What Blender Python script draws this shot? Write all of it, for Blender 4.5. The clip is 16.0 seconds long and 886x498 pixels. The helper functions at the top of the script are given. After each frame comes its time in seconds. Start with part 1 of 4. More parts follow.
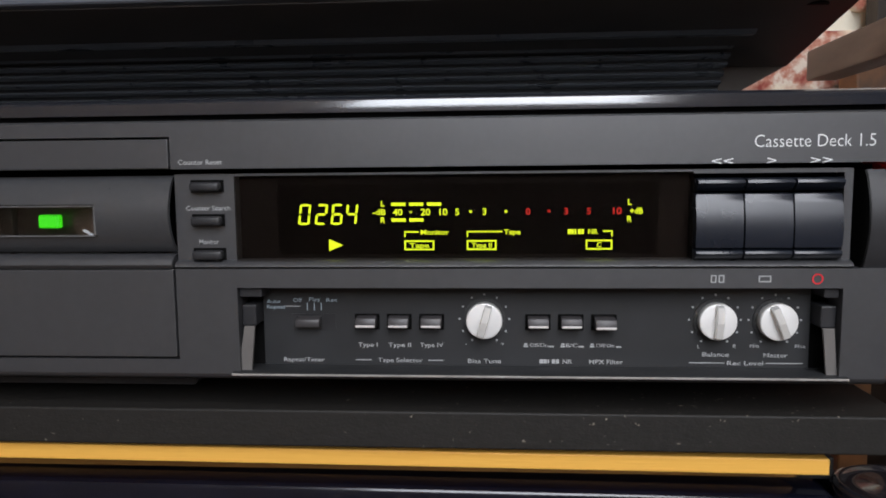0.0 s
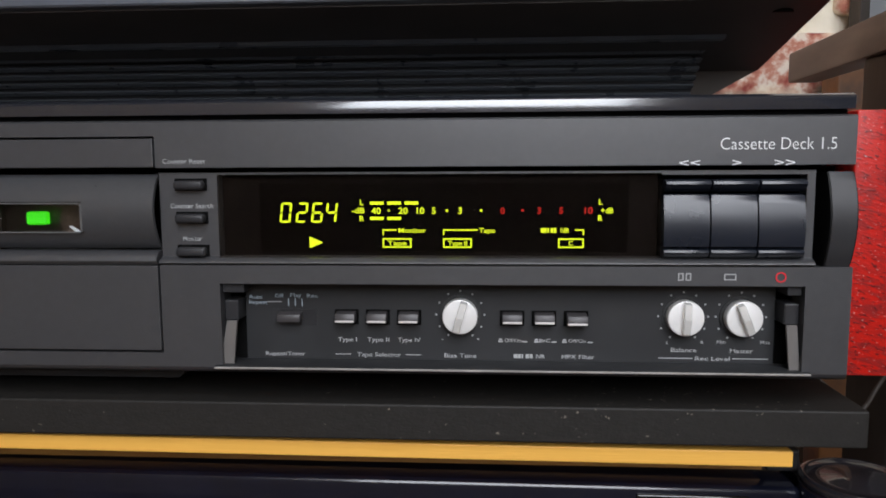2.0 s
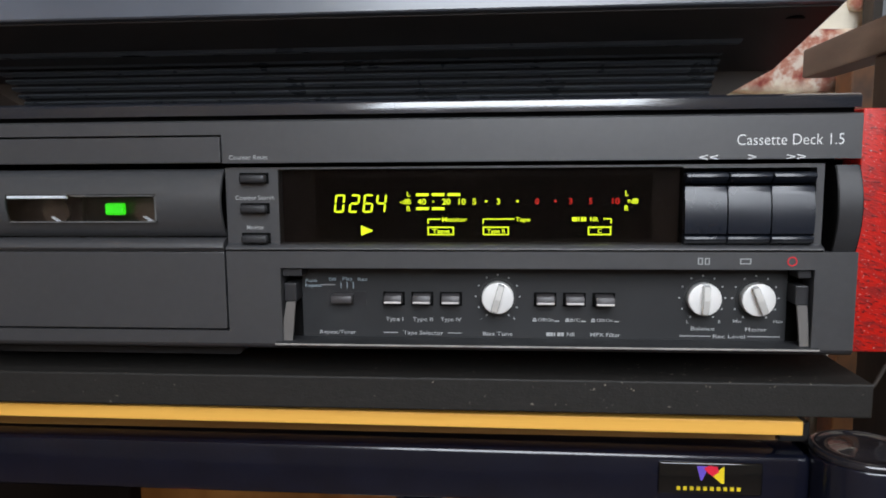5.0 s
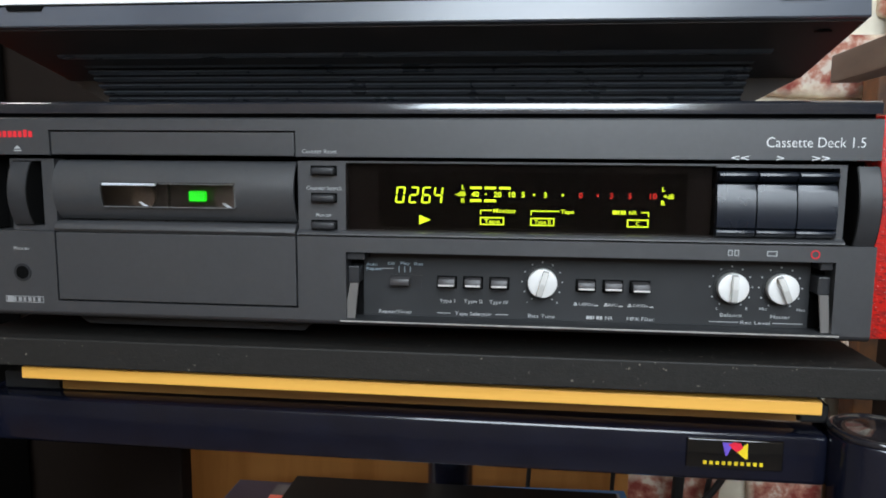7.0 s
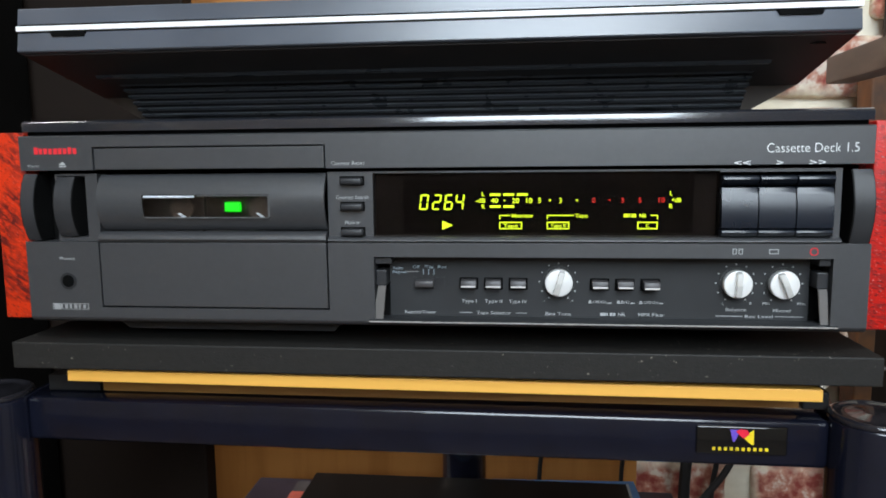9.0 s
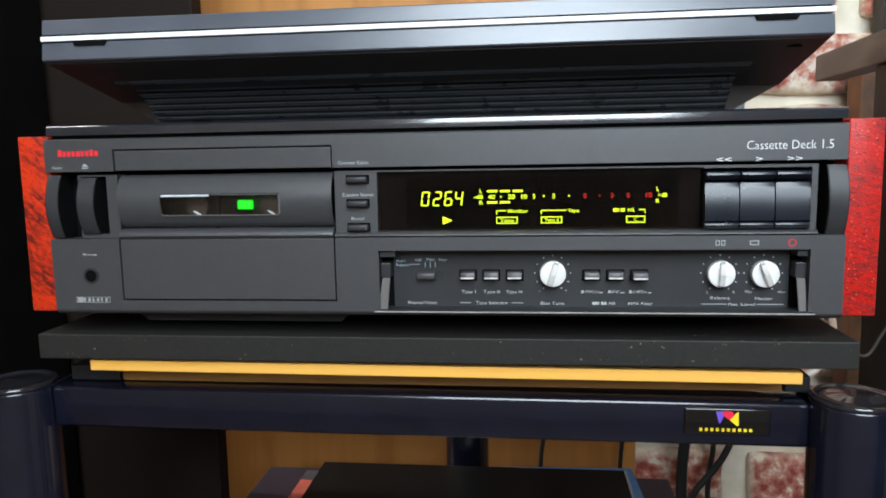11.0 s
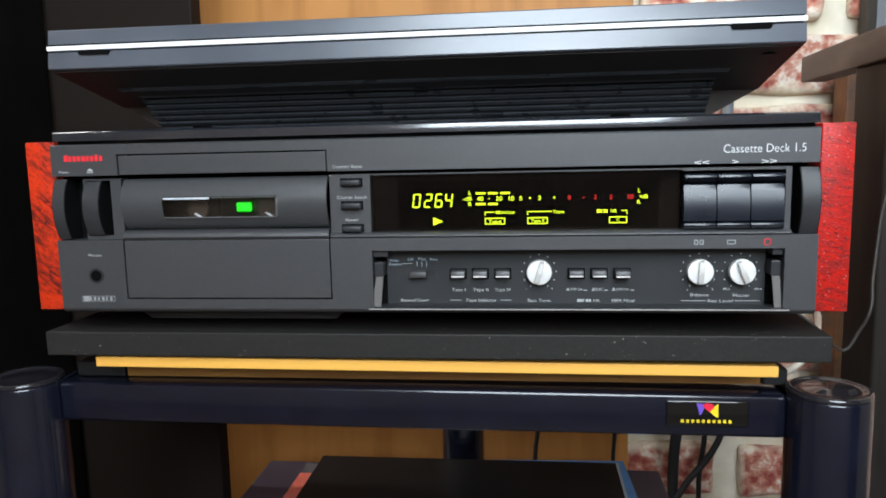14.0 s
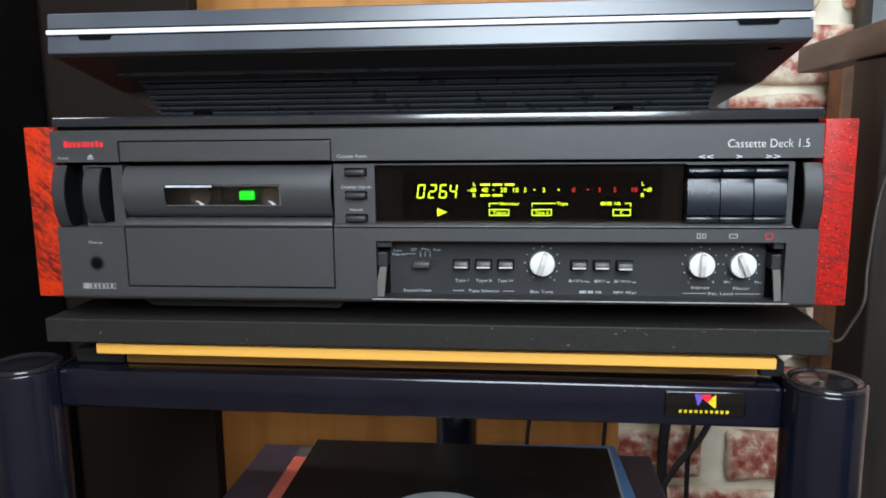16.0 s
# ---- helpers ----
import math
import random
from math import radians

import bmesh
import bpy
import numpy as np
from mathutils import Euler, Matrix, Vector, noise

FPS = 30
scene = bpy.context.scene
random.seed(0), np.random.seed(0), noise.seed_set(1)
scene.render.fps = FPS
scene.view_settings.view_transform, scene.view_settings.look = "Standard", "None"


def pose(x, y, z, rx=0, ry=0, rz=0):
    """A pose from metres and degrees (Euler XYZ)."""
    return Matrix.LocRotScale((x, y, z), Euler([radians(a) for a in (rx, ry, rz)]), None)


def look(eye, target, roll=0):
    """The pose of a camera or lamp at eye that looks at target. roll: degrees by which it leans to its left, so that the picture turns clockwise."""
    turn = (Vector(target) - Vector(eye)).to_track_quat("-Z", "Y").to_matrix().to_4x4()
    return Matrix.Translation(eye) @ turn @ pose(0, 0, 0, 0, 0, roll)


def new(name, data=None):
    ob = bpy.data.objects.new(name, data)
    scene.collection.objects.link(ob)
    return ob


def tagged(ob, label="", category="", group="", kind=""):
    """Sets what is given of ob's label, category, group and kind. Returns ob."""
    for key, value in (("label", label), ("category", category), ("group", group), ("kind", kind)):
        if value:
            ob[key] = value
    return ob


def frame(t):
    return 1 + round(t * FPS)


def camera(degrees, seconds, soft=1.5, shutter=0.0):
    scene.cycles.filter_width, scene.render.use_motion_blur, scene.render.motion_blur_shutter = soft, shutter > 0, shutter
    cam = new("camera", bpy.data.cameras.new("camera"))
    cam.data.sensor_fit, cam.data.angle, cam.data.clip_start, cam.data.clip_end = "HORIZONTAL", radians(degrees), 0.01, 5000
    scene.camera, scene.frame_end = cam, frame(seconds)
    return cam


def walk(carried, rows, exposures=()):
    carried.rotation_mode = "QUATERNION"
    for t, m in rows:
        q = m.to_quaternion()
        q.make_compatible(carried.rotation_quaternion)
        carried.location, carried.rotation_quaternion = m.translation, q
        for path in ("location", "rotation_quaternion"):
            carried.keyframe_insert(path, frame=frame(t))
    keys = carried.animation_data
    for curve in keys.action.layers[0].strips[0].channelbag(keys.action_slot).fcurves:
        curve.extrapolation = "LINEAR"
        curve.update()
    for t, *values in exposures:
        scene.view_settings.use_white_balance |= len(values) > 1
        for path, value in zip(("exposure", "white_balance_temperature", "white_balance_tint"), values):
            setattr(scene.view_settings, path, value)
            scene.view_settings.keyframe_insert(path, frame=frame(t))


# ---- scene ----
cam = camera(62.0, 16.0, soft=1.8)
PATH = [
    (0, (0.073, -0.272, 0.679), (-0.066, 1.711, 0.462), -0.6),
    (0.5, (0.075, -0.273, 0.677), (-0.054, 1.71, 0.454), -0.3),
    (1, (0.08, -0.274, 0.679), (-0.056, 1.709, 0.463), -0.5),
    (1.5, (0.082, -0.277, 0.678), (-0.062, 1.704, 0.44), -0.5),
    (2, (0.081, -0.28, 0.68), (-0.047, 1.703, 0.456), -0.3),
    (2.5, (0.083, -0.282, 0.683), (-0.048, 1.702, 0.465), -0.1),
    (3, (0.085, -0.285, 0.683), (-0.041, 1.698, 0.462), -0.1),
    (3.5, (0.087, -0.288, 0.684), (-0.05, 1.692, 0.436), -0.3),
    (4, (0.083, -0.292, 0.679), (-0.067, 1.687, 0.436), -0.6),
    (6.3, (0.064, -0.333, 0.684), (-0.126, 1.642, 0.438), -0.0),
    (6.5, (0.065, -0.335, 0.682), (-0.141, 1.638, 0.432), -0.2),
    (7, (0.06, -0.343, 0.681), (-0.159, 1.629, 0.428), 0.4),
    (7.5, (0.058, -0.349, 0.682), (-0.175, 1.621, 0.423), -0.3),
    (8, (0.055, -0.355, 0.684), (-0.17, 1.615, 0.428), -0.4),
    (8.5, (0.053, -0.361, 0.685), (-0.172, 1.609, 0.425), -0.6),
    (9, (0.051, -0.367, 0.686), (-0.166, 1.605, 0.432), -0.6),
    (11.3, (0.057, -0.393, 0.687), (-0.172, 1.577, 0.426), -1.1),
    (11.5, (0.058, -0.395, 0.687), (-0.173, 1.574, 0.429), -1.0),
    (12, (0.06, -0.401, 0.688), (-0.175, 1.569, 0.433), -1.2),
    (12.5, (0.063, -0.403, 0.687), (-0.174, 1.566, 0.427), -1.1),
    (13, (0.063, -0.405, 0.686), (-0.171, 1.564, 0.427), -1.1),
    (13.5, (0.063, -0.406, 0.689), (-0.174, 1.563, 0.43), -1.1),
    (14, (0.063, -0.406, 0.691), (-0.167, 1.562, 0.421), -1.3),
    (14.5, (0.059, -0.407, 0.692), (-0.167, 1.557, 0.389), -1.1),
    (15, (0.053, -0.41, 0.692), (-0.173, 1.55, 0.36), -0.8),
    (15.5, (0.054, -0.41, 0.696), (-0.142, 1.554, 0.373), -0.5),
    (16, (0.053, -0.407, 0.697), (-0.139, 1.558, 0.374), -0.6),
]
walk(cam, [(t, look(eye, target, roll)) for t, eye, target, roll in PATH], [(0, 0.03, 7000, 20), (4, 0.10, 6950, 19), (7, 0.33, 6550, 12), (9, 0.39, 6500, 11), (12, 0.59, 6500, 11), (15, 0.59, 6500, 11), (16, 0.56, 6500, 11)])

# ---- world and lights ----
world = bpy.data.worlds.new("world")
scene.world = world
world.use_nodes = True
wn = world.node_tree
sky = wn.nodes.new("ShaderNodeTexSky")
sky.sky_type = "NISHITA"
sky.sun_disc = False
sky.sun_elevation = radians(40)
sky.sun_rotation = radians(160)
wn.nodes["Background"].inputs["Strength"].default_value = 0.1
wn.links.new(sky.outputs["Color"], wn.nodes["Background"].inputs["Color"])

# daylight of the window behind the camera, in its opening
WIN = (-0.20, 0.90, 1.00, 2.25)
lamp = bpy.data.lights.new("window_light", "AREA")
lamp.shape = "RECTANGLE"
lamp.size, lamp.size_y = WIN[1] - WIN[0], WIN[3] - WIN[2]
lamp.energy = 37
lamp.color = (0.78, 0.91, 1.0)
window_light = new("window_light", lamp)
window_light.matrix_world = look(((WIN[0] + WIN[1]) / 2, -1.33, (WIN[2] + WIN[3]) / 2), ((WIN[0] + WIN[1]) / 2, 0, 0.95))

# unseen lamp added in the west wall to brighten the plywood behind the panel
SIDE_OPENING = (0.10, 0.44, 1.20, 2.15)
side_lamp = bpy.data.lights.new("side_fill_light", "AREA")
side_lamp.shape = "RECTANGLE"
side_lamp.size, side_lamp.size_y = SIDE_OPENING[1] - SIDE_OPENING[0], SIDE_OPENING[3] - SIDE_OPENING[2]
side_lamp.energy = 33
side_lamp.color = (1.0, 0.95, 0.88)
side_fill_light = new("side_fill_light", side_lamp)
side_fill_light.matrix_world = look((-1.77, (SIDE_OPENING[0] + SIDE_OPENING[1]) / 2, (SIDE_OPENING[2] + SIDE_OPENING[3]) / 2), (0, 0.40, 0.60))


# ---- materials ----
def mat(name, base, rough=0.5, metal=0.0, spots=None, scale=40.0, amount=0.25, bump=0.0, bump_scale=300.0, coat=0.0, stretch=(1, 1, 1), dust=0.0, spec=0.5):
    """A surface with colour variation at two scales, roughness variation and fine relief."""
    m = bpy.data.materials.new(name)
    m.use_nodes = True
    nt = m.node_tree
    b = nt.nodes["Principled BSDF"]
    tc = nt.nodes.new("ShaderNodeTexCoord")
    mp = nt.nodes.new("ShaderNodeMapping")
    mp.inputs["Scale"].default_value = stretch
    nt.links.new(tc.outputs["Object"], mp.inputs["Vector"])
    n1 = nt.nodes.new("ShaderNodeTexNoise")
    n1.inputs["Scale"].default_value = scale
    n1.inputs["Detail"].default_value = 6
    nt.links.new(mp.outputs["Vector"], n1.inputs["Vector"])
    ramp = nt.nodes.new("ShaderNodeValToRGB")
    dark = [c * (1 - amount) for c in base]
    light = spots or [min(1, c * (1 + amount)) for c in base]
    ramp.color_ramp.elements[0].position, ramp.color_ramp.elements[1].position = 0.35, 0.7
    ramp.color_ramp.elements[0].color, ramp.color_ramp.elements[1].color = (*dark, 1), (*light, 1)
    nt.links.new(n1.outputs["Fac"], ramp.inputs["Fac"])
    tint = ramp.outputs["Color"]
    if dust:
        nd = nt.nodes.new("ShaderNodeTexNoise")
        nd.inputs["Scale"].default_value = 420
        nd.inputs["Detail"].default_value = 2
        nt.links.new(tc.outputs["Object"], nd.inputs["Vector"])
        nl = nt.nodes.new("ShaderNodeTexNoise")
        nl.inputs["Scale"].default_value = 9
        nt.links.new(tc.outputs["Object"], nl.inputs["Vector"])
        both = nt.nodes.new("ShaderNodeMath")
        both.operation = "MULTIPLY_ADD"
        both.inputs[1].default_value = 0.35
        nt.links.new(nl.outputs["Fac"], both.inputs[0])
        nt.links.new(nd.outputs["Fac"], both.inputs[2])
        cut = nt.nodes.new("ShaderNodeMapRange")
        cut.inputs["From Min"].default_value, cut.inputs["From Max"].default_value = 0.885, 0.97
        cut.inputs["To Max"].default_value = dust
        nt.links.new(both.outputs["Value"], cut.inputs["Value"])
        mx = nt.nodes.new("ShaderNodeMix")
        mx.data_type = "RGBA"
        nt.links.new(cut.outputs["Result"], mx.inputs["Factor"])
        nt.links.new(tint, mx.inputs["A"])
        mx.inputs["B"].default_value = (0.30, 0.26, 0.21, 1)
        tint = mx.outputs["Result"]
    nt.links.new(tint, b.inputs["Base Color"])
    n2 = nt.nodes.new("ShaderNodeTexNoise")
    n2.inputs["Scale"].default_value = bump_scale
    n2.inputs["Detail"].default_value = 4
    nt.links.new(mp.outputs["Vector"], n2.inputs["Vector"])
    rr = nt.nodes.new("ShaderNodeMapRange")
    rr.inputs["To Min"].default_value, rr.inputs["To Max"].default_value = max(0.02, rough - 0.06), min(1, rough + 0.08)
    nt.links.new(n1.outputs["Fac"], rr.inputs["Value"])
    nt.links.new(rr.outputs["Result"], b.inputs["Roughness"])
    b.inputs["Metallic"].default_value = metal
    b.inputs["Coat Weight"].default_value = coat
    b.inputs["Coat Roughness"].default_value = 0.08
    b.inputs["Specular IOR Level"].default_value = spec
    if bump:
        bp = nt.nodes.new("ShaderNodeBump")
        bp.inputs["Strength"].default_value = bump
        bp.inputs["Distance"].default_value = 0.0005
        nt.links.new(n2.outputs["Fac"], bp.inputs["Height"])
        nt.links.new(bp.outputs["Normal"], b.inputs["Normal"])
    return m


def glow(name, colour, strength):
    m = bpy.data.materials.new(name)
    m.use_nodes = True
    b = m.node_tree.nodes["Principled BSDF"]
    b.inputs["Base Color"].default_value = (*[c * 0.3 for c in colour], 1)
    b.inputs["Emission Color"].default_value = (*colour, 1)
    b.inputs["Emission Strength"].default_value = strength
    return m


def glass(name, colour, rough=0.02, ior=1.45):
    m = bpy.data.materials.new(name)
    m.use_nodes = True
    b = m.node_tree.nodes["Principled BSDF"]
    b.inputs["Base Color"].default_value = (*colour, 1)
    b.inputs["Transmission Weight"].default_value = 1.0
    b.inputs["Roughness"].default_value = rough
    b.inputs["IOR"].default_value = ior
    return m


def wood(name, base, dark, rough, scale, stretch, coat=0.0, bump=0.15, pores=None, lean=12, spec=0.4):
    """Grain from stretched noise and warped bands, with fine pores."""
    m = bpy.data.materials.new(name)
    m.use_nodes = True
    nt = m.node_tree
    b = nt.nodes["Principled BSDF"]
    tc = nt.nodes.new("ShaderNodeTexCoord")
    mp = nt.nodes.new("ShaderNodeMapping")
    mp.inputs["Scale"].default_value = stretch
    mp.inputs["Rotation"].default_value = (0, radians(lean), 0)
    nt.links.new(tc.outputs["Object"], mp.inputs["Vector"])
    n1 = nt.nodes.new("ShaderNodeTexNoise")
    n1.inputs["Scale"].default_value = scale
    n1.inputs["Detail"].default_value = 8
    n1.inputs["Distortion"].default_value = 0.6
    nt.links.new(mp.outputs["Vector"], n1.inputs["Vector"])
    ramp = nt.nodes.new("ShaderNodeValToRGB")
    ramp.color_ramp.elements[0].position, ramp.color_ramp.elements[1].position = 0.36, 0.54
    ramp.color_ramp.elements[0].color, ramp.color_ramp.elements[1].color = (*dark, 1), (*base, 1)
    nt.links.new(n1.outputs["Fac"], ramp.inputs["Fac"])
    n2 = nt.nodes.new("ShaderNodeTexNoise")
    n2.inputs["Scale"].default_value = scale * 11
    n2.inputs["Detail"].default_value = 3
    nt.links.new(mp.outputs["Vector"], n2.inputs["Vector"])
    last = ramp.outputs["Color"]
    if pores:
        pr = nt.nodes.new("ShaderNodeValToRGB")
        pr.color_ramp.elements[0].position, pr.color_ramp.elements[1].position = 0.56, 0.64
        pr.color_ramp.elements[0].color, pr.color_ramp.elements[1].color = (0, 0, 0, 1), (1, 1, 1, 1)
        nt.links.new(n2.outputs["Fac"], pr.inputs["Fac"])
        mx = nt.nodes.new("ShaderNodeMix")
        mx.data_type = "RGBA"
        nt.links.new(pr.outputs["Color"], mx.inputs["Factor"])
        nt.links.new(last, mx.inputs["A"])
        mx.inputs["B"].default_value = (*pores, 1)
        last = mx.outputs["Result"]
    nt.links.new(last, b.inputs["Base Color"])
    b.inputs["Roughness"].default_value = rough
    b.inputs["Coat Weight"].default_value = coat
    b.inputs["Coat Roughness"].default_value = 0.12
    b.inputs["Specular IOR Level"].default_value = spec
    bp = nt.nodes.new("ShaderNodeBump")
    bp.inputs["Strength"].default_value = bump
    bp.inputs["Distance"].default_value = 0.0008
    nt.links.new(n2.outputs["Fac"], bp.inputs["Height"])
    nt.links.new(bp.outputs["Normal"], b.inputs["Normal"])
    if coat:
        nt.links.new(bp.outputs["Normal"], b.inputs["Coat Normal"])
    return m


def cheek_mat(name, base, dark, pore, lean, stroke, glints, coat):
    """Red-stained figured veneer: leaning strokes, broad cloudy figure, open pores and pale specks painted as gloss
    glints.
    """
    m = bpy.data.materials.new(name)
    m.use_nodes = True
    nt = m.node_tree
    b = nt.nodes["Principled BSDF"]
    tc = nt.nodes.new("ShaderNodeTexCoord")
    turn = nt.nodes.new("ShaderNodeMapping")
    turn.inputs["Rotation"].default_value = (0, radians(-lean), 0)
    nt.links.new(tc.outputs["Object"], turn.inputs["Vector"])

    def grain(stretch, scale, detail, lo, hi, warp=0.0):
        mp = nt.nodes.new("ShaderNodeMapping")
        mp.inputs["Scale"].default_value = stretch
        nt.links.new(turn.outputs["Vector"], mp.inputs["Vector"])
        n = nt.nodes.new("ShaderNodeTexNoise")
        n.inputs["Scale"].default_value = scale
        n.inputs["Detail"].default_value = detail
        n.inputs["Distortion"].default_value = warp
        nt.links.new(mp.outputs["Vector"], n.inputs["Vector"])
        r = nt.nodes.new("ShaderNodeMapRange")
        r.inputs["From Min"].default_value, r.inputs["From Max"].default_value = lo, hi
        nt.links.new(n.outputs["Fac"], r.inputs["Value"])
        return n.outputs["Fac"], r.outputs["Result"]

    def blend(fac, a, colour):
        mx = nt.nodes.new("ShaderNodeMix")
        mx.data_type = "RGBA"
        nt.links.new(fac, mx.inputs["Factor"])
        if isinstance(a, tuple):
            mx.inputs["A"].default_value = (*a, 1)
        else:
            nt.links.new(a, mx.inputs["A"])
        mx.inputs["B"].default_value = (*colour, 1)
        return mx.outputs["Result"]

    def times(a, c):
        k = nt.nodes.new("ShaderNodeMath")
        k.operation = "MULTIPLY"
        nt.links.new(a, k.inputs[0])
        nt.links.new(c, k.inputs[1])
        return k.outputs["Value"]

    cloud = grain((0.6, 0.6, 1.0), 52, 4, 0.40, 0.54, 0.5)[1]
    bands, streak = grain((0.30, 0.30, 1.0), stroke, 5, 0.40, 0.58, 0.8)
    fine, pores = grain((0.35, 0.35, 1.0), stroke * 2.6, 3, 0.57, 0.66)
    # pale specks put the lacquer's white glints into the colour
    glint_speck = grain((0.7, 0.7, 1.0), 1050, 2, 0.645, 0.73)[1]
    col = blend(times(cloud, streak), base, dark)
    col = blend(pores, col, pore)
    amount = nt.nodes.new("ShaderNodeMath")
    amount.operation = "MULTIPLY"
    amount.inputs[1].default_value = glints
    nt.links.new(glint_speck, amount.inputs[0])
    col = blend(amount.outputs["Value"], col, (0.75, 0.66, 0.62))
    nt.links.new(col, b.inputs["Base Color"])
    b.inputs["Roughness"].default_value = 0.42
    b.inputs["Specular IOR Level"].default_value = 0.25
    b.inputs["Coat Weight"].default_value = coat
    b.inputs["Coat Roughness"].default_value = 0.15
    bp = nt.nodes.new("ShaderNodeBump")
    bp.inputs["Strength"].default_value = 0.35
    bp.inputs["Distance"].default_value = 0.0005
    nt.links.new(fine, bp.inputs["Height"])
    nt.links.new(bp.outputs["Normal"], b.inputs["Normal"])
    nt.links.new(bp.outputs["Normal"], b.inputs["Coat Normal"])
    return m


def brick_mat():
    m = bpy.data.materials.new("old_brick")
    m.use_nodes = True
    nt = m.node_tree
    b = nt.nodes["Principled BSDF"]
    tc = nt.nodes.new("ShaderNodeTexCoord")
    info = nt.nodes.new("ShaderNodeObjectInfo")
    off = nt.nodes.new("ShaderNodeVectorMath")
    off.operation = "ADD"
    nt.links.new(tc.outputs["Object"], off.inputs[0])
    nt.links.new(info.outputs["Random"], off.inputs[1])
    n1 = nt.nodes.new("ShaderNodeTexNoise")
    n1.inputs["Scale"].default_value = 62
    n1.inputs["Detail"].default_value = 4
    n1.inputs["Roughness"].default_value = 0.55
    nt.links.new(off.outputs["Vector"], n1.inputs["Vector"])
    ramp = nt.nodes.new("ShaderNodeValToRGB")
    e = ramp.color_ramp.elements
    e[0].position, e[1].position = 0.38, 0.62
    e[0].color, e[1].color = (0.33, 0.060, 0.045, 1), (0.86, 0.72, 0.60, 1)
    mid = e.new(0.52)
    mid.color = (0.60, 0.26, 0.18, 1)
    nt.links.new(n1.outputs["Fac"], ramp.inputs["Fac"])
    hs = nt.nodes.new("ShaderNodeHueSaturation")
    mr = nt.nodes.new("ShaderNodeMapRange")
    mr.inputs["To Min"].default_value, mr.inputs["To Max"].default_value = 0.75, 1.2
    nt.links.new(info.outputs["Random"], mr.inputs["Value"])
    nt.links.new(mr.outputs["Result"], hs.inputs["Value"])
    nt.links.new(ramp.outputs["Color"], hs.inputs["Color"])
    # lime smeared over the arrises
    sep = nt.nodes.new("ShaderNodeSeparateXYZ")
    nt.links.new(tc.outputs["Generated"], sep.inputs["Vector"])

    def calc(op, a, b=0.0, c=0.0):
        n = nt.nodes.new("ShaderNodeMath")
        n.operation = op
        for k, v in enumerate((a, b, c)):
            if isinstance(v, float):
                n.inputs[k].default_value = v
            else:
                nt.links.new(v, n.inputs[k])
        return n.outputs["Value"]

    ex = calc("ABSOLUTE", calc("SUBTRACT", sep.outputs["X"], 0.5))
    ez = calc("ABSOLUTE", calc("SUBTRACT", sep.outputs["Z"], 0.5))
    ex = calc("MULTIPLY_ADD", calc("SUBTRACT", ex, 0.5), 3.2, 0.5)
    near = calc("MAXIMUM", ex, ez)
    n3 = nt.nodes.new("ShaderNodeTexNoise")
    n3.inputs["Scale"].default_value = 34
    n3.inputs["Detail"].default_value = 5
    nt.links.new(off.outputs["Vector"], n3.inputs["Vector"])
    lime = nt.nodes.new("ShaderNodeMapRange")
    lime.inputs["From Min"].default_value, lime.inputs["From Max"].default_value = 0.72, 0.96
    nt.links.new(calc("MULTIPLY_ADD", n3.outputs["Fac"], 0.75, near), lime.inputs["Value"])
    mx = nt.nodes.new("ShaderNodeMix")
    mx.data_type = "RGBA"
    nt.links.new(lime.outputs["Result"], mx.inputs["Factor"])
    nt.links.new(hs.outputs["Color"], mx.inputs["A"])
    mx.inputs["B"].default_value = (0.84, 0.74, 0.56, 1)
    nt.links.new(mx.outputs["Result"], b.inputs["Base Color"])
    b.inputs["Roughness"].default_value = 0.9
    bp = nt.nodes.new("ShaderNodeBump")
    bp.inputs["Strength"].default_value = 0.6
    bp.inputs["Distance"].default_value = 0.004
    nt.links.new(n1.outputs["Fac"], bp.inputs["Height"])
    nt.links.new(bp.outputs["Normal"], b.inputs["Normal"])
    return m


FASCIA = mat("charcoal_fascia", (0.041, 0.0415, 0.0445), 0.37, amount=0.06, scale=420, bump=0.14, bump_scale=2500, spec=1.0)
FASCIA_DARK = mat("black_plastic", (0.022, 0.022, 0.024), 0.42, amount=0.15, scale=80, bump=0.06, bump_scale=2000)
ROCKER = mat("dark_grey_button", (0.029, 0.029, 0.031), 0.45, amount=0.1, scale=80, bump=0.05, bump_scale=2000)
# near-black that paints the shade on the sides of the half-round buttons
SHADED_SIDE = mat("shaded_button_side", (0.005, 0.005, 0.005), 0.5, amount=0.2, spec=0.2)
INNER = mat("control_panel_plastic", (0.0195, 0.0205, 0.022), 0.5, amount=0.1, scale=60, bump=0.06, bump_scale=2500)
COVER = mat("painted_steel_cover", (0.017, 0.019, 0.025), 0.15, amount=0.1, scale=30, bump=0.03, bump_scale=1500, coat=1.0, spec=1.0)
# near-black colour that puts shade into gaps, wells and hollows; also on feet
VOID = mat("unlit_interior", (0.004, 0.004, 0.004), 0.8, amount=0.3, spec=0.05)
KEY = mat("satin_key", (0.010, 0.013, 0.020), 0.27, metal=0.0, amount=0.06, scale=60, coat=0.0, spec=0.55)
DRUM = mat("satin_charcoal_barrel", (0.050, 0.051, 0.054), 0.30, amount=0.05, scale=500, bump=0.08, bump_scale=2500, spec=0.8)
SILVER = mat("silver_knob", (0.88, 0.87, 0.85), 0.36, metal=0.25, amount=0.06, scale=90)
GRIP = mat("bright_grip", (0.86, 0.85, 0.82), 0.25, metal=0.45, amount=0.06, scale=90)
SILVER_SIDE = mat("knob_ring", (0.03, 0.03, 0.03), 0.5)
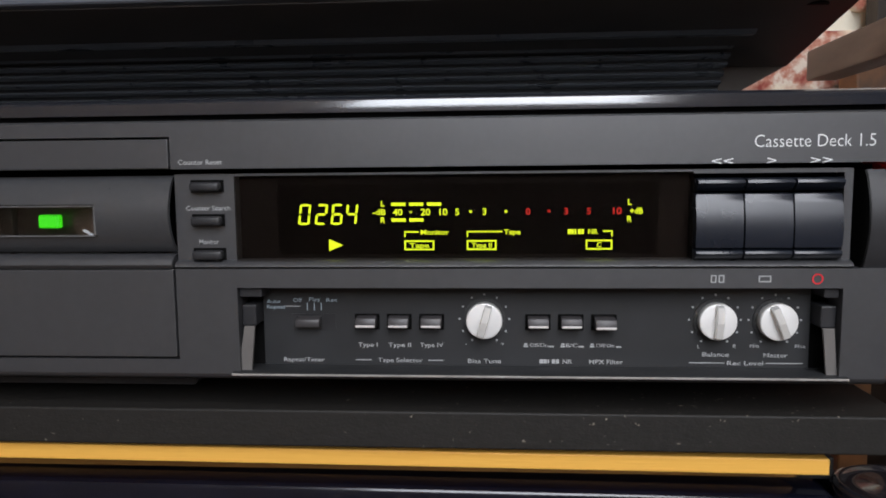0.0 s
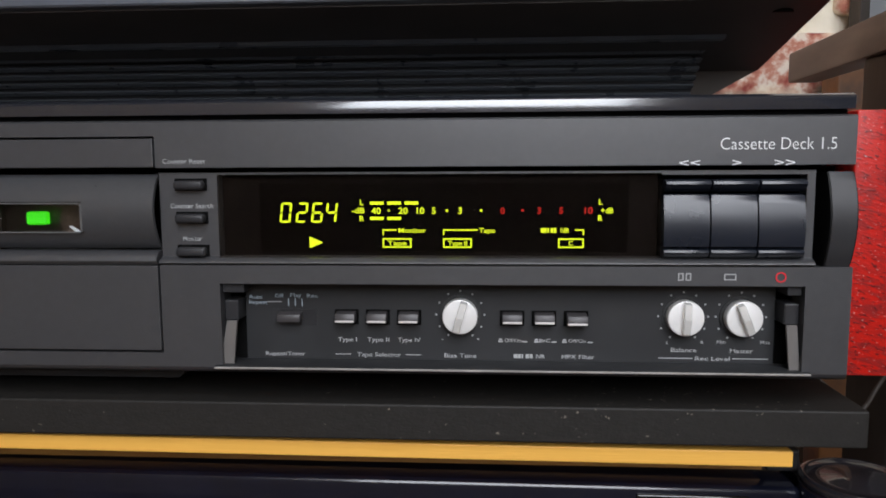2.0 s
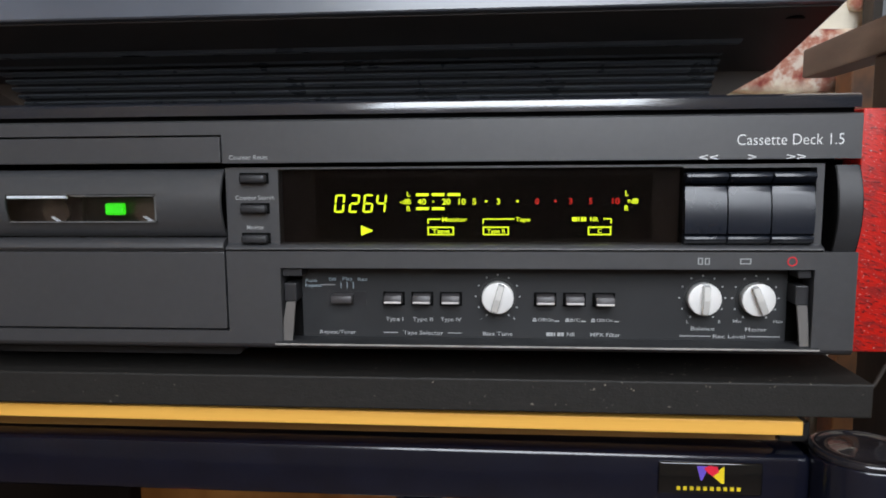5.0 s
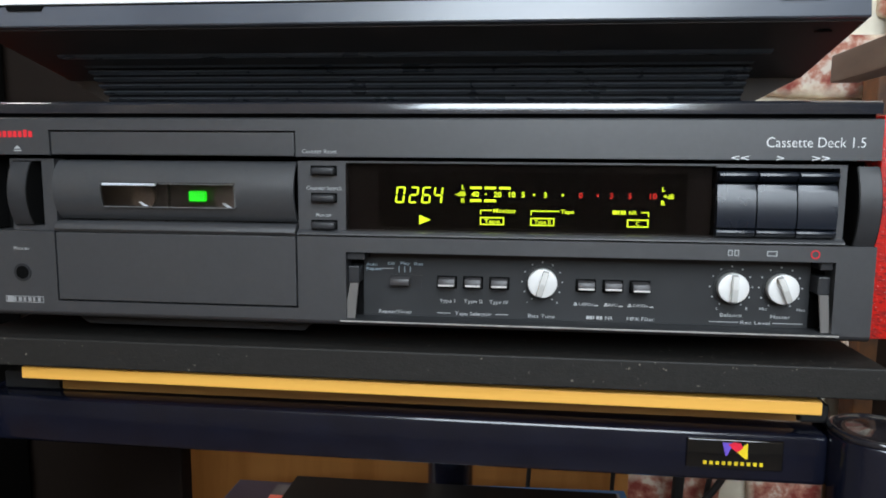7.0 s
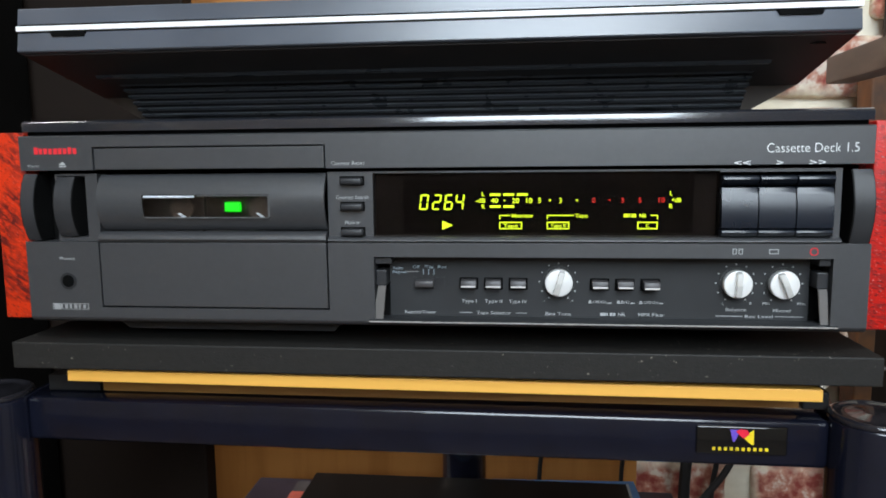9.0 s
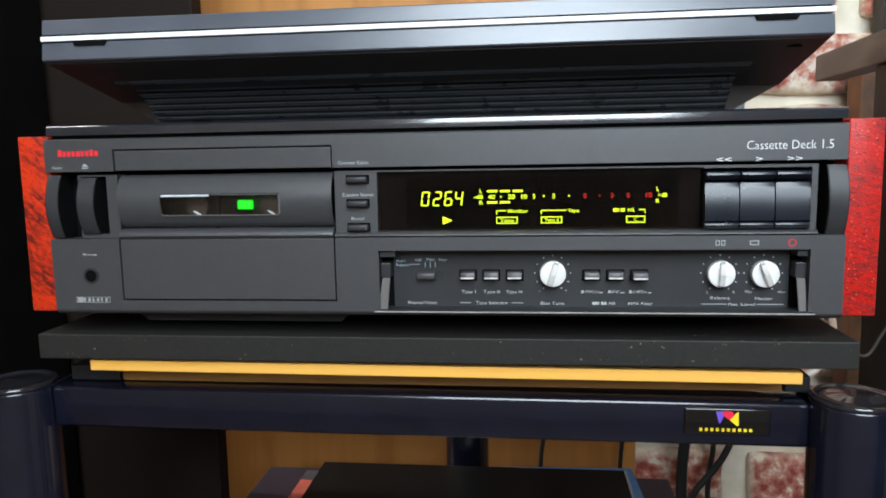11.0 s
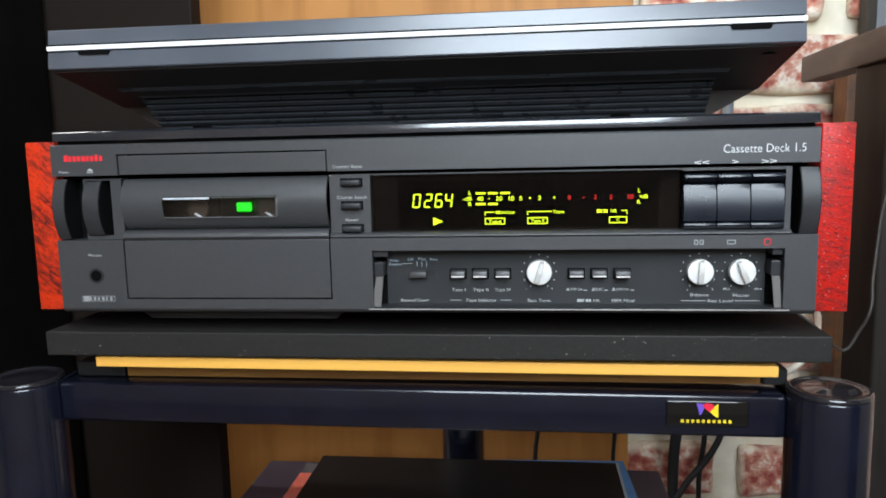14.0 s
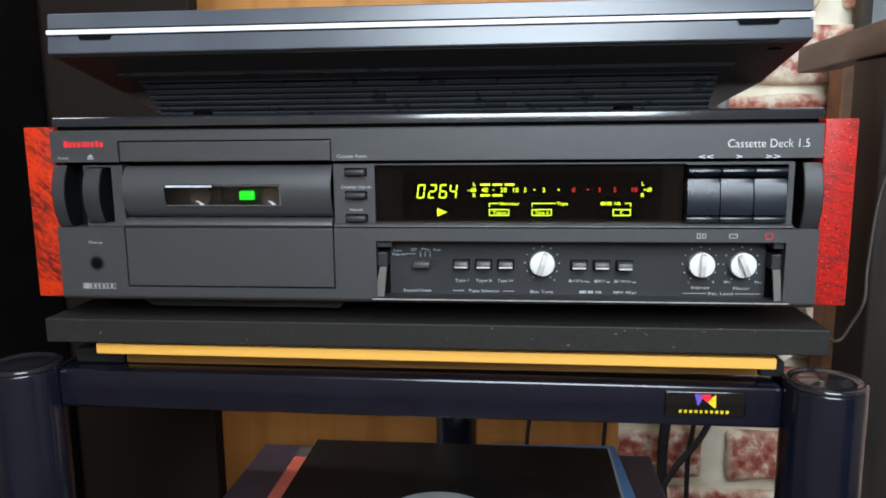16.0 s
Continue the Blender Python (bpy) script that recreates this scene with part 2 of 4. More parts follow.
BUTTON = mat("push_button", (0.050, 0.046, 0.047), 0.40, metal=0.0, amount=0.12, scale=200)
# pale colour that paints the highlight along the push buttons' front lip
BUTTON_LIP = mat("highlit_button_lip", (0.62, 0.58, 0.56), 0.4, amount=0.06)
# paler colour that paints the lit line on the flap's front edge
FLAP_EDGE = mat("lit_flap_edge", (0.30, 0.28, 0.26), 0.45, amount=0.2, scale=150)
ARM = mat("flap_arm", (0.14, 0.13, 0.122), 0.5, amount=0.1)
PRINT = mat("white_print", (0.80, 0.81, 0.81), 0.6, amount=0.04)
PRINT_DIM = mat("grey_print", (0.43, 0.44, 0.44), 0.6, amount=0.06)
PRINT_BLUE = mat("blue_grey_print", (0.42, 0.52, 0.58), 0.6, amount=0.06)
PRINT_FAINT = mat("faint_print", (0.30, 0.30, 0.30), 0.6, amount=0.06)
PRINT_RED = mat("red_print", (0.72, 0.02, 0.03), 0.6, amount=0.05)
LIME = glow("lime_fluorescent", (0.62, 0.95, 0.02), 2.340)
LIME_DIM = glow("lime_fluorescent_dim", (0.50, 0.80, 0.02), 1.170)
RED = glow("red_fluorescent", (0.85, 0.02, 0.01), 0.85)
GREEN = glow("green_lamp", (0.003, 0.72, 0.008), 0.95)
PANE = glass("display_pane", (0.50, 0.44, 0.40), ior=1.19)
CLEAR = glass("clear_plastic", (0.80, 0.79, 0.77), 0.03, 1.30)
DISPLAY_BACK = mat("display_backing", (0.0015, 0.001, 0.001), 0.6, amount=0.3, spec=0.04)
DISPLAY_RIM = mat("display_mask", (0.0055, 0.0038, 0.0035), 0.5, amount=0.2, spec=0.08)
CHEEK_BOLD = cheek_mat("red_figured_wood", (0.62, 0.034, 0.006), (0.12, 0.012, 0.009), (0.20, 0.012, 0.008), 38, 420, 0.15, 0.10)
CHEEK_GLINTED = cheek_mat("red_glint_painted_wood", (0.52, 0.012, 0.006), (0.28, 0.016, 0.014), (0.13, 0.010, 0.010), 17, 430, 0.40, 0.12)
PINE = wood("yellow_pine", (0.86, 0.45, 0.085), (0.77, 0.37, 0.058), 0.5, 22, (0.25, 4, 5))
# browner wood than the pine, darkened again for shade under the shelf
BATTEN = wood("brown_shaded_batten", (0.32, 0.155, 0.035), (0.23, 0.10, 0.022), 0.55, 22, (0.25, 4, 5))
PLY = wood("orange_plywood", (0.50, 0.215, 0.053), (0.40, 0.16, 0.034), 0.55, 8, (4, 4, 0.4))
BOARD = mat("black_stained_board", (0.0165, 0.0148, 0.0128), 0.6, amount=0.15, scale=420, bump=0.28, bump_scale=1100, spots=(0.0195, 0.0175, 0.0155), dust=0.7, spec=0.35, stretch=(0.7, 1, 1))
NAVY = mat("navy_gloss_paint", (0.0052, 0.0064, 0.0140), 0.22, dust=0.05, amount=0.2, scale=40, bump=0.05, bump_scale=250, coat=0.5)
CHROME = mat("glossy_dark_cap", (0.016, 0.015, 0.018), 0.06, amount=0.15, scale=60, coat=0.5, spec=0.5)
PLINTH = mat("slate_satin_paint", (0.072, 0.083, 0.104), 0.34, amount=0.1, scale=25, bump=0.03, bump_scale=1200, spec=1.0)
PLINTH_UNDER = mat("matt_black_moulding", (0.034, 0.030, 0.028), 0.6, amount=0.2, scale=40)
HULL = mat("brown_black_moulding", (0.055, 0.040, 0.031), 0.6, amount=0.2, scale=40)
RIB = mat("ribbed_black_plastic", (0.085, 0.095, 0.110), 0.28, amount=0.15, scale=70, spec=0.8)
ALU = mat("bright_white_trim", (0.93, 0.93, 0.93), 0.35, metal=0.0, amount=0.03, scale=60)
BRICK = brick_mat()
MORTAR = mat("pale_lime_mortar", (0.80, 0.69, 0.50), 0.95, amount=0.25, scale=18, bump=0.8, bump_scale=120, spots=(0.90, 0.84, 0.70))
CABINET = mat("dark_brown_veneer", (0.010, 0.0055, 0.0033), 0.7, amount=0.12, scale=10, stretch=(3, 3, 0.5), bump=0.1, spec=0.2)
BLACK_BOX = mat("black_vinyl_wrap", (0.0035, 0.003, 0.0026), 0.65, amount=0.2, scale=30, bump=0.2, bump_scale=800, spec=0.10)
GREYWOOD = mat("weathered_grey_brown_wood", (0.098, 0.080, 0.068), 0.6, amount=0.3, scale=14, stretch=(5, 1, 5), bump=0.25, bump_scale=90)
# darker tone than GREYWOOD, for the table posts and the wall strip
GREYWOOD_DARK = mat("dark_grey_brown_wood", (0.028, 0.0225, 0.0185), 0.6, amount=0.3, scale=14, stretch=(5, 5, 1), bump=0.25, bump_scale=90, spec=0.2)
AMBER = mat("amber_brown_shade", (0.080, 0.027, 0.0035), 0.6, amount=0.55, scale=38, bump=0.3, bump_scale=120)
FRAME_WHITE = mat("white_gloss_paint", (0.80, 0.80, 0.78), 0.4, amount=0.05, scale=12)
BEIGE_LOOP = mat("beige_reflection_loop", (0.045, 0.037, 0.031), 0.5, amount=0.15)
CREAM_CABLE = mat("cream_flex", (0.75, 0.66, 0.55), 0.4, amount=0.1)
EDGING = mat("brown_edging", (0.075, 0.045, 0.025), 0.6)
CABLE = mat("black_rubber", (0.012, 0.012, 0.013), 0.5, amount=0.2)
PIPE = mat("grey_conduit", (0.16, 0.17, 0.18), 0.4, amount=0.15)
PLASTER = mat("cream_plaster", (0.28, 0.245, 0.21), 0.9, amount=0.1, scale=5, bump=0.2, bump_scale=80)
FLOORM = mat("dark_brown_floorboard", (0.075, 0.046, 0.028), 0.5, amount=0.25, scale=12, stretch=(1, 6, 1))
SLEEVE = mat("black_sleeve_print", (0.010, 0.010, 0.0102), 0.45, amount=0.2, scale=30, spec=0.25)
BLUE = mat("blue_sleeve_print", (0.095, 0.25, 0.52), 0.45, amount=0.12, scale=40)
PALE = mat("pale_sleeve_print", (0.38, 0.42, 0.45), 0.5, amount=0.08)
DULL = mat("dull_grey_print", (0.10, 0.095, 0.10), 0.5, amount=0.15, scale=40)
CORAL = mat("coral_sleeve_print", (0.62, 0.14, 0.10), 0.45, amount=0.15, scale=60)
PURPLE = mat("dusky_navy_lid", (0.040, 0.034, 0.050), 0.35, amount=0.2, scale=30)
TAPE = mat("brown_cassette_shell", (0.0095, 0.0060, 0.0042), 0.3, amount=0.25, scale=120)
WINDOW_EDGE = mat("smoky_plastic_edge", (0.11, 0.11, 0.11), 0.25, amount=0.1)
TAPE_HUB = mat("tape_hub", (0.040, 0.024, 0.016), 0.4, amount=0.25, scale=150)
# silvery tone of the painted glints on the door window and hubs
GLINT = mat("silvery_painted_glint", (0.66, 0.70, 0.76), 0.3, amount=0.15, scale=90, metal=0.3)
VIOLET = mat("violet_print", (0.16, 0.09, 0.55), 0.4)
CRIMSON = mat("crimson_print", (0.75, 0.02, 0.05), 0.4)
YELLOW = mat("yellow_print", (0.85, 0.60, 0.02), 0.4)
BADGE = mat("glossy_black_badge", (0.006, 0.006, 0.006), 0.08, amount=0.1, coat=0.8)


# ---- builders ----
ORIGIN = {}


def thing(name, at, label, category, group="", kind=""):
    ob = new(name)
    ob.empty_display_size = 0.02
    ob.location = at
    ORIGIN[ob] = Vector(at)
    return tagged(ob, label, category, group, kind)


def as_object(name, bm, material, origin):
    bmesh.ops.recalc_face_normals(bm, faces=bm.faces)
    bm.transform(Matrix.Translation(-Vector(origin)))
    me = bpy.data.meshes.new(name)
    bm.to_mesh(me)
    bm.free()
    me.materials.append(material)
    return new(name, me)


def part(name, bm, material, parent, label=""):
    """One mesh object under a thing or a part; bm is in world metres."""
    ob = as_object(name, bm, material, ORIGIN[parent])
    ob.parent = parent
    ORIGIN[ob] = ORIGIN[parent]
    return tagged(ob, label)


def printed(name, bm, material, parent, label=""):
    """Print and lit figures: many tiny strokes that belong to one part."""
    return tagged(part(name, bm, material, parent, label), kind="stuff")


def solid(name, bm, material, at, label, category="", kind=""):
    """One mesh that is a thing of its own, or a piece of the setting."""
    ob = as_object(name, bm, material, at)
    ob.location = at
    ORIGIN[ob] = Vector(at)
    return tagged(ob, label, category, "", kind)


def box(x0, x1, y0, y1, z0, z1, bev=0.0, seg=2, bm=None):
    bm = bm or bmesh.new()
    m = Matrix.LocRotScale(((x0 + x1) / 2, (y0 + y1) / 2, (z0 + z1) / 2), None, (x1 - x0, y1 - y0, z1 - z0))
    vs = bmesh.ops.create_cube(bm, size=1, matrix=m)["verts"]
    if bev:
        es = {e for v in vs for e in v.link_edges}
        bmesh.ops.bevel(bm, geom=list(es), offset=bev, segments=seg, profile=0.5, affect="EDGES")
    return bm


def prism(profile, x0, x1, bm=None, bev=0.0):
    """A closed (y, z) outline drawn out along x."""
    bm = bm or bmesh.new()
    a = [bm.verts.new((x0, y, z)) for y, z in profile]
    b = [bm.verts.new((x1, y, z)) for y, z in profile]
    fs = [bm.faces.new(a), bm.faces.new(b[::-1])]
    n = len(profile)
    for i in range(n):
        bm.faces.new((a[i], b[i], b[(i + 1) % n], a[(i + 1) % n]))
    if bev:
        es = {e for f in fs for e in f.edges}
        bmesh.ops.bevel(bm, geom=list(es), offset=bev, segments=2, profile=0.5, affect="EDGES")
    return bm


def slab(outline, y0, y1, bm=None):
    """A closed (x, z) outline drawn out along y."""
    bm = bm or bmesh.new()
    a = [bm.verts.new((x, y0, z)) for x, z in outline]
    b = [bm.verts.new((x, y1, z)) for x, z in outline]
    bm.faces.new(a), bm.faces.new(b[::-1])
    n = len(outline)
    for i in range(n):
        bm.faces.new((a[i], b[i], b[(i + 1) % n], a[(i + 1) % n]))
    return bm


def bulge(z0, z1, base, depth, back, steps=14):
    """An outline in (y, z) whose front swells forward between z0 and z1."""
    pts = [(back, z1), (base, z1)]
    for i in range(1, steps):
        u = i / steps
        pts.append((base - depth * math.sin(math.pi * u) ** 0.8, z1 + (z0 - z1) * u))
    return pts + [(base, z0), (back, z0)]


def rod(a, b, r0, r1=None, seg=20, bm=None, bev=0.0):
    """A round bar from a to b."""
    bm = bm or bmesh.new()
    a, b = Vector(a), Vector(b)
    m = Matrix.Translation((a + b) / 2) @ (b - a).to_track_quat("Z", "Y").to_matrix().to_4x4()
    vs = bmesh.ops.create_cone(bm, cap_ends=True, segments=seg, radius1=r0, radius2=r0 if r1 is None else r1, depth=(b - a).length, matrix=m)["verts"]
    if bev:
        es = {e for v in vs for e in v.link_edges if len(e.link_faces) == 2 and any(len(f.verts) > 4 for f in e.link_faces)}
        bmesh.ops.bevel(bm, geom=list(es), offset=bev, segments=3, profile=0.5, affect="EDGES")
    return bm


def lathe(x, y, z, profile, seg=40):
    """An upright turned form from (radius, height) pairs, closed at both ends."""
    bm = bmesh.new()
    rings = [[bm.verts.new((x + r * math.cos(k * math.tau / seg), y + r * math.sin(k * math.tau / seg), z + h)) for k in range(seg)] for r, h in profile]
    for a, b in zip(rings, rings[1:]):
        for k in range(seg):
            bm.faces.new((a[k], a[(k + 1) % seg], b[(k + 1) % seg], b[k]))
    bm.faces.new(rings[0]), bm.faces.new(rings[-1][::-1])
    return bm


def smooth(ob, angle=40):
    for p in ob.data.polygons:
        p.use_smooth = True
    ob.data.set_sharp_from_angle(angle=radians(angle))
    return ob


def plate(x0, x1, z0, z1, y0, y1, holes=()):
    """A flat plate with rectangular openings (x0, x1, z0, z1) that go through it."""
    bm = bmesh.new()
    xs = sorted({x0, x1, *[min(max(v, x0), x1) for h in holes for v in h[:2]]})
    zs = sorted({z0, z1, *[min(max(v, z0), z1) for h in holes for v in h[2:]]})
    grid = {}

    def vert(i, j, y):
        if (i, j, y) not in grid:
            grid[i, j, y] = bm.verts.new((xs[i], y, zs[j]))
        return grid[i, j, y]

    def filled(i, j):
        if not (0 <= i < len(xs) - 1 and 0 <= j < len(zs) - 1):
            return False
        cx, cz = (xs[i] + xs[i + 1]) / 2, (zs[j] + zs[j + 1]) / 2
        return not any(h[0] < cx < h[1] and h[2] < cz < h[3] for h in holes)

    for i in range(len(xs) - 1):
        for j in range(len(zs) - 1):
            if not filled(i, j):
                continue
            for y in (y0, y1):
                bm.faces.new((vert(i, j, y), vert(i + 1, j, y), vert(i + 1, j + 1, y), vert(i, j + 1, y)))
            for di, dj, a, b in ((-1, 0, (i, j), (i, j + 1)), (1, 0, (i + 1, j), (i + 1, j + 1)), (0, -1, (i, j), (i + 1, j)), (0, 1, (i, j + 1), (i + 1, j + 1))):
                if not filled(i + di, j + dj):
                    bm.faces.new((vert(*a, y0), vert(*b, y0), vert(*b, y1), vert(*a, y1)))
    return bm


def lettering(body, x, z, y, height, width=None, align="CENTER", thick=0.0):
    """Printed words on an upright face: centre (or left end) x, middle z, the height of a capital and the whole width."""
    cu = bpy.data.curves.new("words", "FONT")
    cu.body = body
    cu.size = 1.0
    cu.resolution_u = 3
    cu.offset = thick
    tmp = bpy.data.objects.new("words", cu)
    scene.collection.objects.link(tmp)
    dg = bpy.context.evaluated_depsgraph_get()
    me = bpy.data.meshes.new_from_object(tmp.evaluated_get(dg))
    bpy.data.objects.remove(tmp)
    bm = bmesh.new()
    bm.from_mesh(me)
    bpy.data.meshes.remove(me)
    lo, hi = min(v.co.x for v in bm.verts), max(v.co.x for v in bm.verts)
    k = height / 0.69
    kx = width / (hi - lo) if width else k
    for v in bm.verts:
        u = (v.co.x - (lo if align == "LEFT" else (lo + hi) / 2)) * kx
        v.co = Vector((x + u, y, z + (v.co.y - 0.345) * k))
    return bm


def ring_rect(x0, x1, z0, z1, y, w, bm=None):
    """A thin rectangular outline."""
    bm = bm or bmesh.new()
    for a, b, c, d in ((x0, x1, z0, z0 + w), (x0, x1, z1 - w, z1), (x0, x0 + w, z0 + w, z1 - w), (x1 - w, x1, z0 + w, z1 - w)):
        box(a, b, y - 0.00012, y, c, d, bm=bm)
    return bm


def wire(points, r, name, material, label, category):
    """A round cable along a smooth line, as a mesh."""
    bm = bmesh.new()
    ps = [Vector(p) for p in points]
    path = []
    for i in range(len(ps) - 1):
        p0, p1, p2, p3 = ps[max(i - 1, 0)], ps[i], ps[i + 1], ps[min(i + 2, len(ps) - 1)]
        for s in range(6):
            t = s / 6
            path.append(0.5 * (2 * p1 + (p2 - p0) * t + (2 * p0 - 5 * p1 + 4 * p2 - p3) * t * t + (3 * p1 - p0 - 3 * p2 + p3) * t ** 3))
    path.append(ps[-1])
    rings = []
    for i, p in enumerate(path):
        d = (path[min(i + 1, len(path) - 1)] - path[max(i - 1, 0)]).normalized()
        u = d.cross(Vector((0, 1, 0.01))).normalized()
        w = d.cross(u)
        rings.append([bm.verts.new(p + r * (math.cos(a) * u + math.sin(a) * w)) for a in [k * math.pi / 4 for k in range(8)]])
    for a, b in zip(rings, rings[1:]):
        for k in range(8):
            bm.faces.new((a[k], a[(k + 1) % 8], b[(k + 1) % 8], b[k]))
    bm.faces.new(rings[0]), bm.faces.new(rings[-1][::-1])
    return smooth(solid(name, bm, material, points[0], label, category))


# ---- the room ----
BW = 0.47
solid("floor", box(-1.9, 1.9, -1.5, 0.7, -0.05, 0.0), FLOORM, (0, 0, 0), "brown wooden floor under the rack", kind="structure")
solid("ceiling", box(-1.9, 1.9, -1.5, 0.7, 2.4, 2.45), PLASTER, (0, 0, 2.4), "cream plaster ceiling", kind="structure")
solid("wall_east", box(1.8, 1.9, -1.37, 0.7, 0, 2.4), PLASTER, (1.8, 0, 0), "cream plaster wall", kind="structure")
# west opening cut only for the added side lamp
west = plate(-1.37, 0.7, 0, 2.4, 1.8, 1.9, [SIDE_OPENING])
west.transform(Matrix.Rotation(radians(90), 4, "Z"))
solid("wall_west", west, PLASTER, (-1.8, 0, 0), "cream plaster wall with a lamp opening", kind="structure")
solid("wall_south", plate(-1.9, 1.9, 0, 2.4, -1.47, -1.37, [WIN]), PLASTER, (0, -1.37, 0), "cream plaster wall with a lamp opening", kind="structure")
wall_north = solid("wall_north", box(-1.8, 1.8, BW + 0.008, BW + 0.1, 0, 2.4), MORTAR, (0, BW, 0), "old red brick wall with wide pale mortar joints", kind="structure")

# ---- rack: two front tubes, one rear tube, square bars ----
rack = thing("equipment_rack", (0, 0.1, 0), "navy gloss steel hi-fi rack with round tube legs", "rack")
LEGS = ((0.2335, 0.0235), (-0.2625, 0.0245), (-0.010, 0.37))
for lx, ly in LEGS:
    top = 0.5478 if ly < 0.1 else 0.53
    leg = smooth(part("leg", rod((lx, ly, 0.0), (lx, ly, top), 0.0228, seg=40, bev=0.0015), NAVY, rack))
    dish = [(0.0226, 0.0), (0.0228, 0.0012), (0.0222, 0.0024), (0.0208, 0.0031), (0.0194, 0.0027), (0.0186, 0.0018), (0.0140, 0.0022), (0.0075, 0.0032), (0.0030, 0.0036)]
    cap = smooth(part("cap", lathe(lx, ly, top, dish), CHROME, leg, "glossy dark domed leg cap"), 60)
bar = box(-0.240, 0.2115, 0.0235, 0.0485, 0.5208, 0.5470, 0.0028, 3)
bar.transform(Matrix(((1, 0, 0, 0), (0, 1, 0, 0), (-0.0042, 0, 1, -0.0010), (0, 0, 0, 1))))
smooth(part("front_bar", bar, NAVY, rack), 60)
for x, lx in ((-0.2435, -0.262), (0.2125, 0.235)):
    part("weld_plate", box(min(x, x + 0.004), max(x, x + 0.004), 0.022, 0.050, 0.5195, 0.5478, 0.001), NAVY, rack)


def strut(a, b, w, h):
    d = Vector(b) - Vector(a)
    bm = box(0, d.length, -w / 2, w / 2, -h / 2, h / 2, 0.002)
    bm.transform(Matrix.Translation(a) @ d.to_track_quat("X", "Z").to_matrix().to_4x4())
    return bm


for lx, ly in LEGS[:2]:
    part("side_bar", strut((lx * 0.93, ly + 0.024, 0.533), (-0.01 + 0.02 * (1 if lx > 0 else -1), 0.35, 0.5285), 0.022, 0.022), NAVY, rack)
    part("lower_side_bar", strut((lx * 0.93, ly + 0.024, 0.285), (-0.01 + 0.02 * (1 if lx > 0 else -1), 0.35, 0.285), 0.022, 0.022), NAVY, rack)
part("lower_front_bar", box(-0.238, 0.211, 0.0235, 0.0485, 0.272, 0.296, 0.0025), NAVY, rack)
badge = smooth(part("badge", box(0.1430, 0.1897, 0.0221, 0.0240, 0.5262, 0.5417, 0.0009, 4), BADGE, rack, "glossy black maker's badge"), 60)
part("emblem_violet", slab([(0.1600, 0.5401), (0.1655, 0.5401), (0.1625, 0.5334), (0.1618, 0.5334)], 0.0218, 0.0222), VIOLET, badge)
part("emblem_red", slab([(0.1630, 0.5394), (0.1655, 0.5405), (0.1690, 0.5401), (0.1700, 0.5379), (0.1672, 0.5354), (0.1650, 0.5371)], 0.0215, 0.0219), CRIMSON, badge)
part("emblem_yellow", slab([(0.1722, 0.5402), (0.1724, 0.5321), (0.1712, 0.5321), (0.1668, 0.5359)], 0.0217, 0.0221), YELLOW, badge)
bm = bmesh.new()
for i in range(10):
    box(0.1512 + i * 0.00300, 0.1512 + i * 0.00300 + 0.0016, 0.0217, 0.0222, 0.5286, 0.5303, bm=bm)
printed("maker_mark", bm, YELLOW, badge, "row of small yellow bars")

# shelf of the rack
lower_board = solid("lower_shelf", box(-0.225, 0.20, 0.03, 0.36, 0.2965, 0.3125, 0.001), BOARD, (0, 0.2, 0.297), "black stained shelf board of the rack", "shelf")
SAG = Matrix(((1, 0, 0, 0), (0, 1, 0, 0), (-0.004, 0, 1, -0.001), (0, 0, 0, 1)))
pine = thing("wooden_shelf", (0, 0.2, 0.5475), "yellow pine shelf with a pale sawn front edge", "shelf")
b = box(-0.2025, 0.2005, 0.0080, 0.4395, 0.5626, 0.5690, 0.0005)
b.transform(SAG)
part("board", b, PINE, pine)
for x0, x1 in ((-0.200, -0.160), (0.150, 0.190)):
    part("shim", box(x0, x1, 0.05, 0.30, 0.5670, 0.5704), CABLE, pine, "black rubber shim")
part("batten", box(-0.200, 0.2000, 0.0375, 0.36, 0.5472, 0.5610, 0.0005), BATTEN, pine)
for x0, x1 in ((-0.2340, -0.2010), (0.2010, 0.2150)):
    part("pad", box(x0, x1, 0.036, 0.07, 0.5472, 0.5570, 0.001), CABLE, pine, "black rubber pad")
slabb = solid("isolation_board", box(-0.2315, 0.2268, 0.0042, 0.33, 0.5704, 0.5853, 0.0008), BOARD, (0, 0.15, 0.5704), "dusty black board under the cassette deck", "board")

# ---- cassette deck ----
deck = thing("cassette_deck", (0, 0.12, 0.5855), "charcoal cassette deck with a lit display and an open lower flap", "cassette deck")
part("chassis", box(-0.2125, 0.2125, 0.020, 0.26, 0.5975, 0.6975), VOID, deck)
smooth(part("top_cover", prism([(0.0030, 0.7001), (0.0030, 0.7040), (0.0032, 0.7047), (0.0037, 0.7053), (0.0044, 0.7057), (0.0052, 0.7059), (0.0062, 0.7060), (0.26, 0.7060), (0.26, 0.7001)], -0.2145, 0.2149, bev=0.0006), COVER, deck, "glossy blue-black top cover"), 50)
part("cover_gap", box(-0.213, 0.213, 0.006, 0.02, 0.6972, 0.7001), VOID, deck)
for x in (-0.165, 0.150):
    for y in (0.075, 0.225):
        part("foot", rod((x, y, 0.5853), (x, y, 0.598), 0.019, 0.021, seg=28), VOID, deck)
part("underside_step", slab([(-0.180, 0.5975), (-0.046, 0.5975), (-0.052, 0.5905), (-0.170, 0.5905)], 0.020, 0.10), FASCIA_DARK, deck)

# upper band with the lid that lifts with the door
G = 0.0009
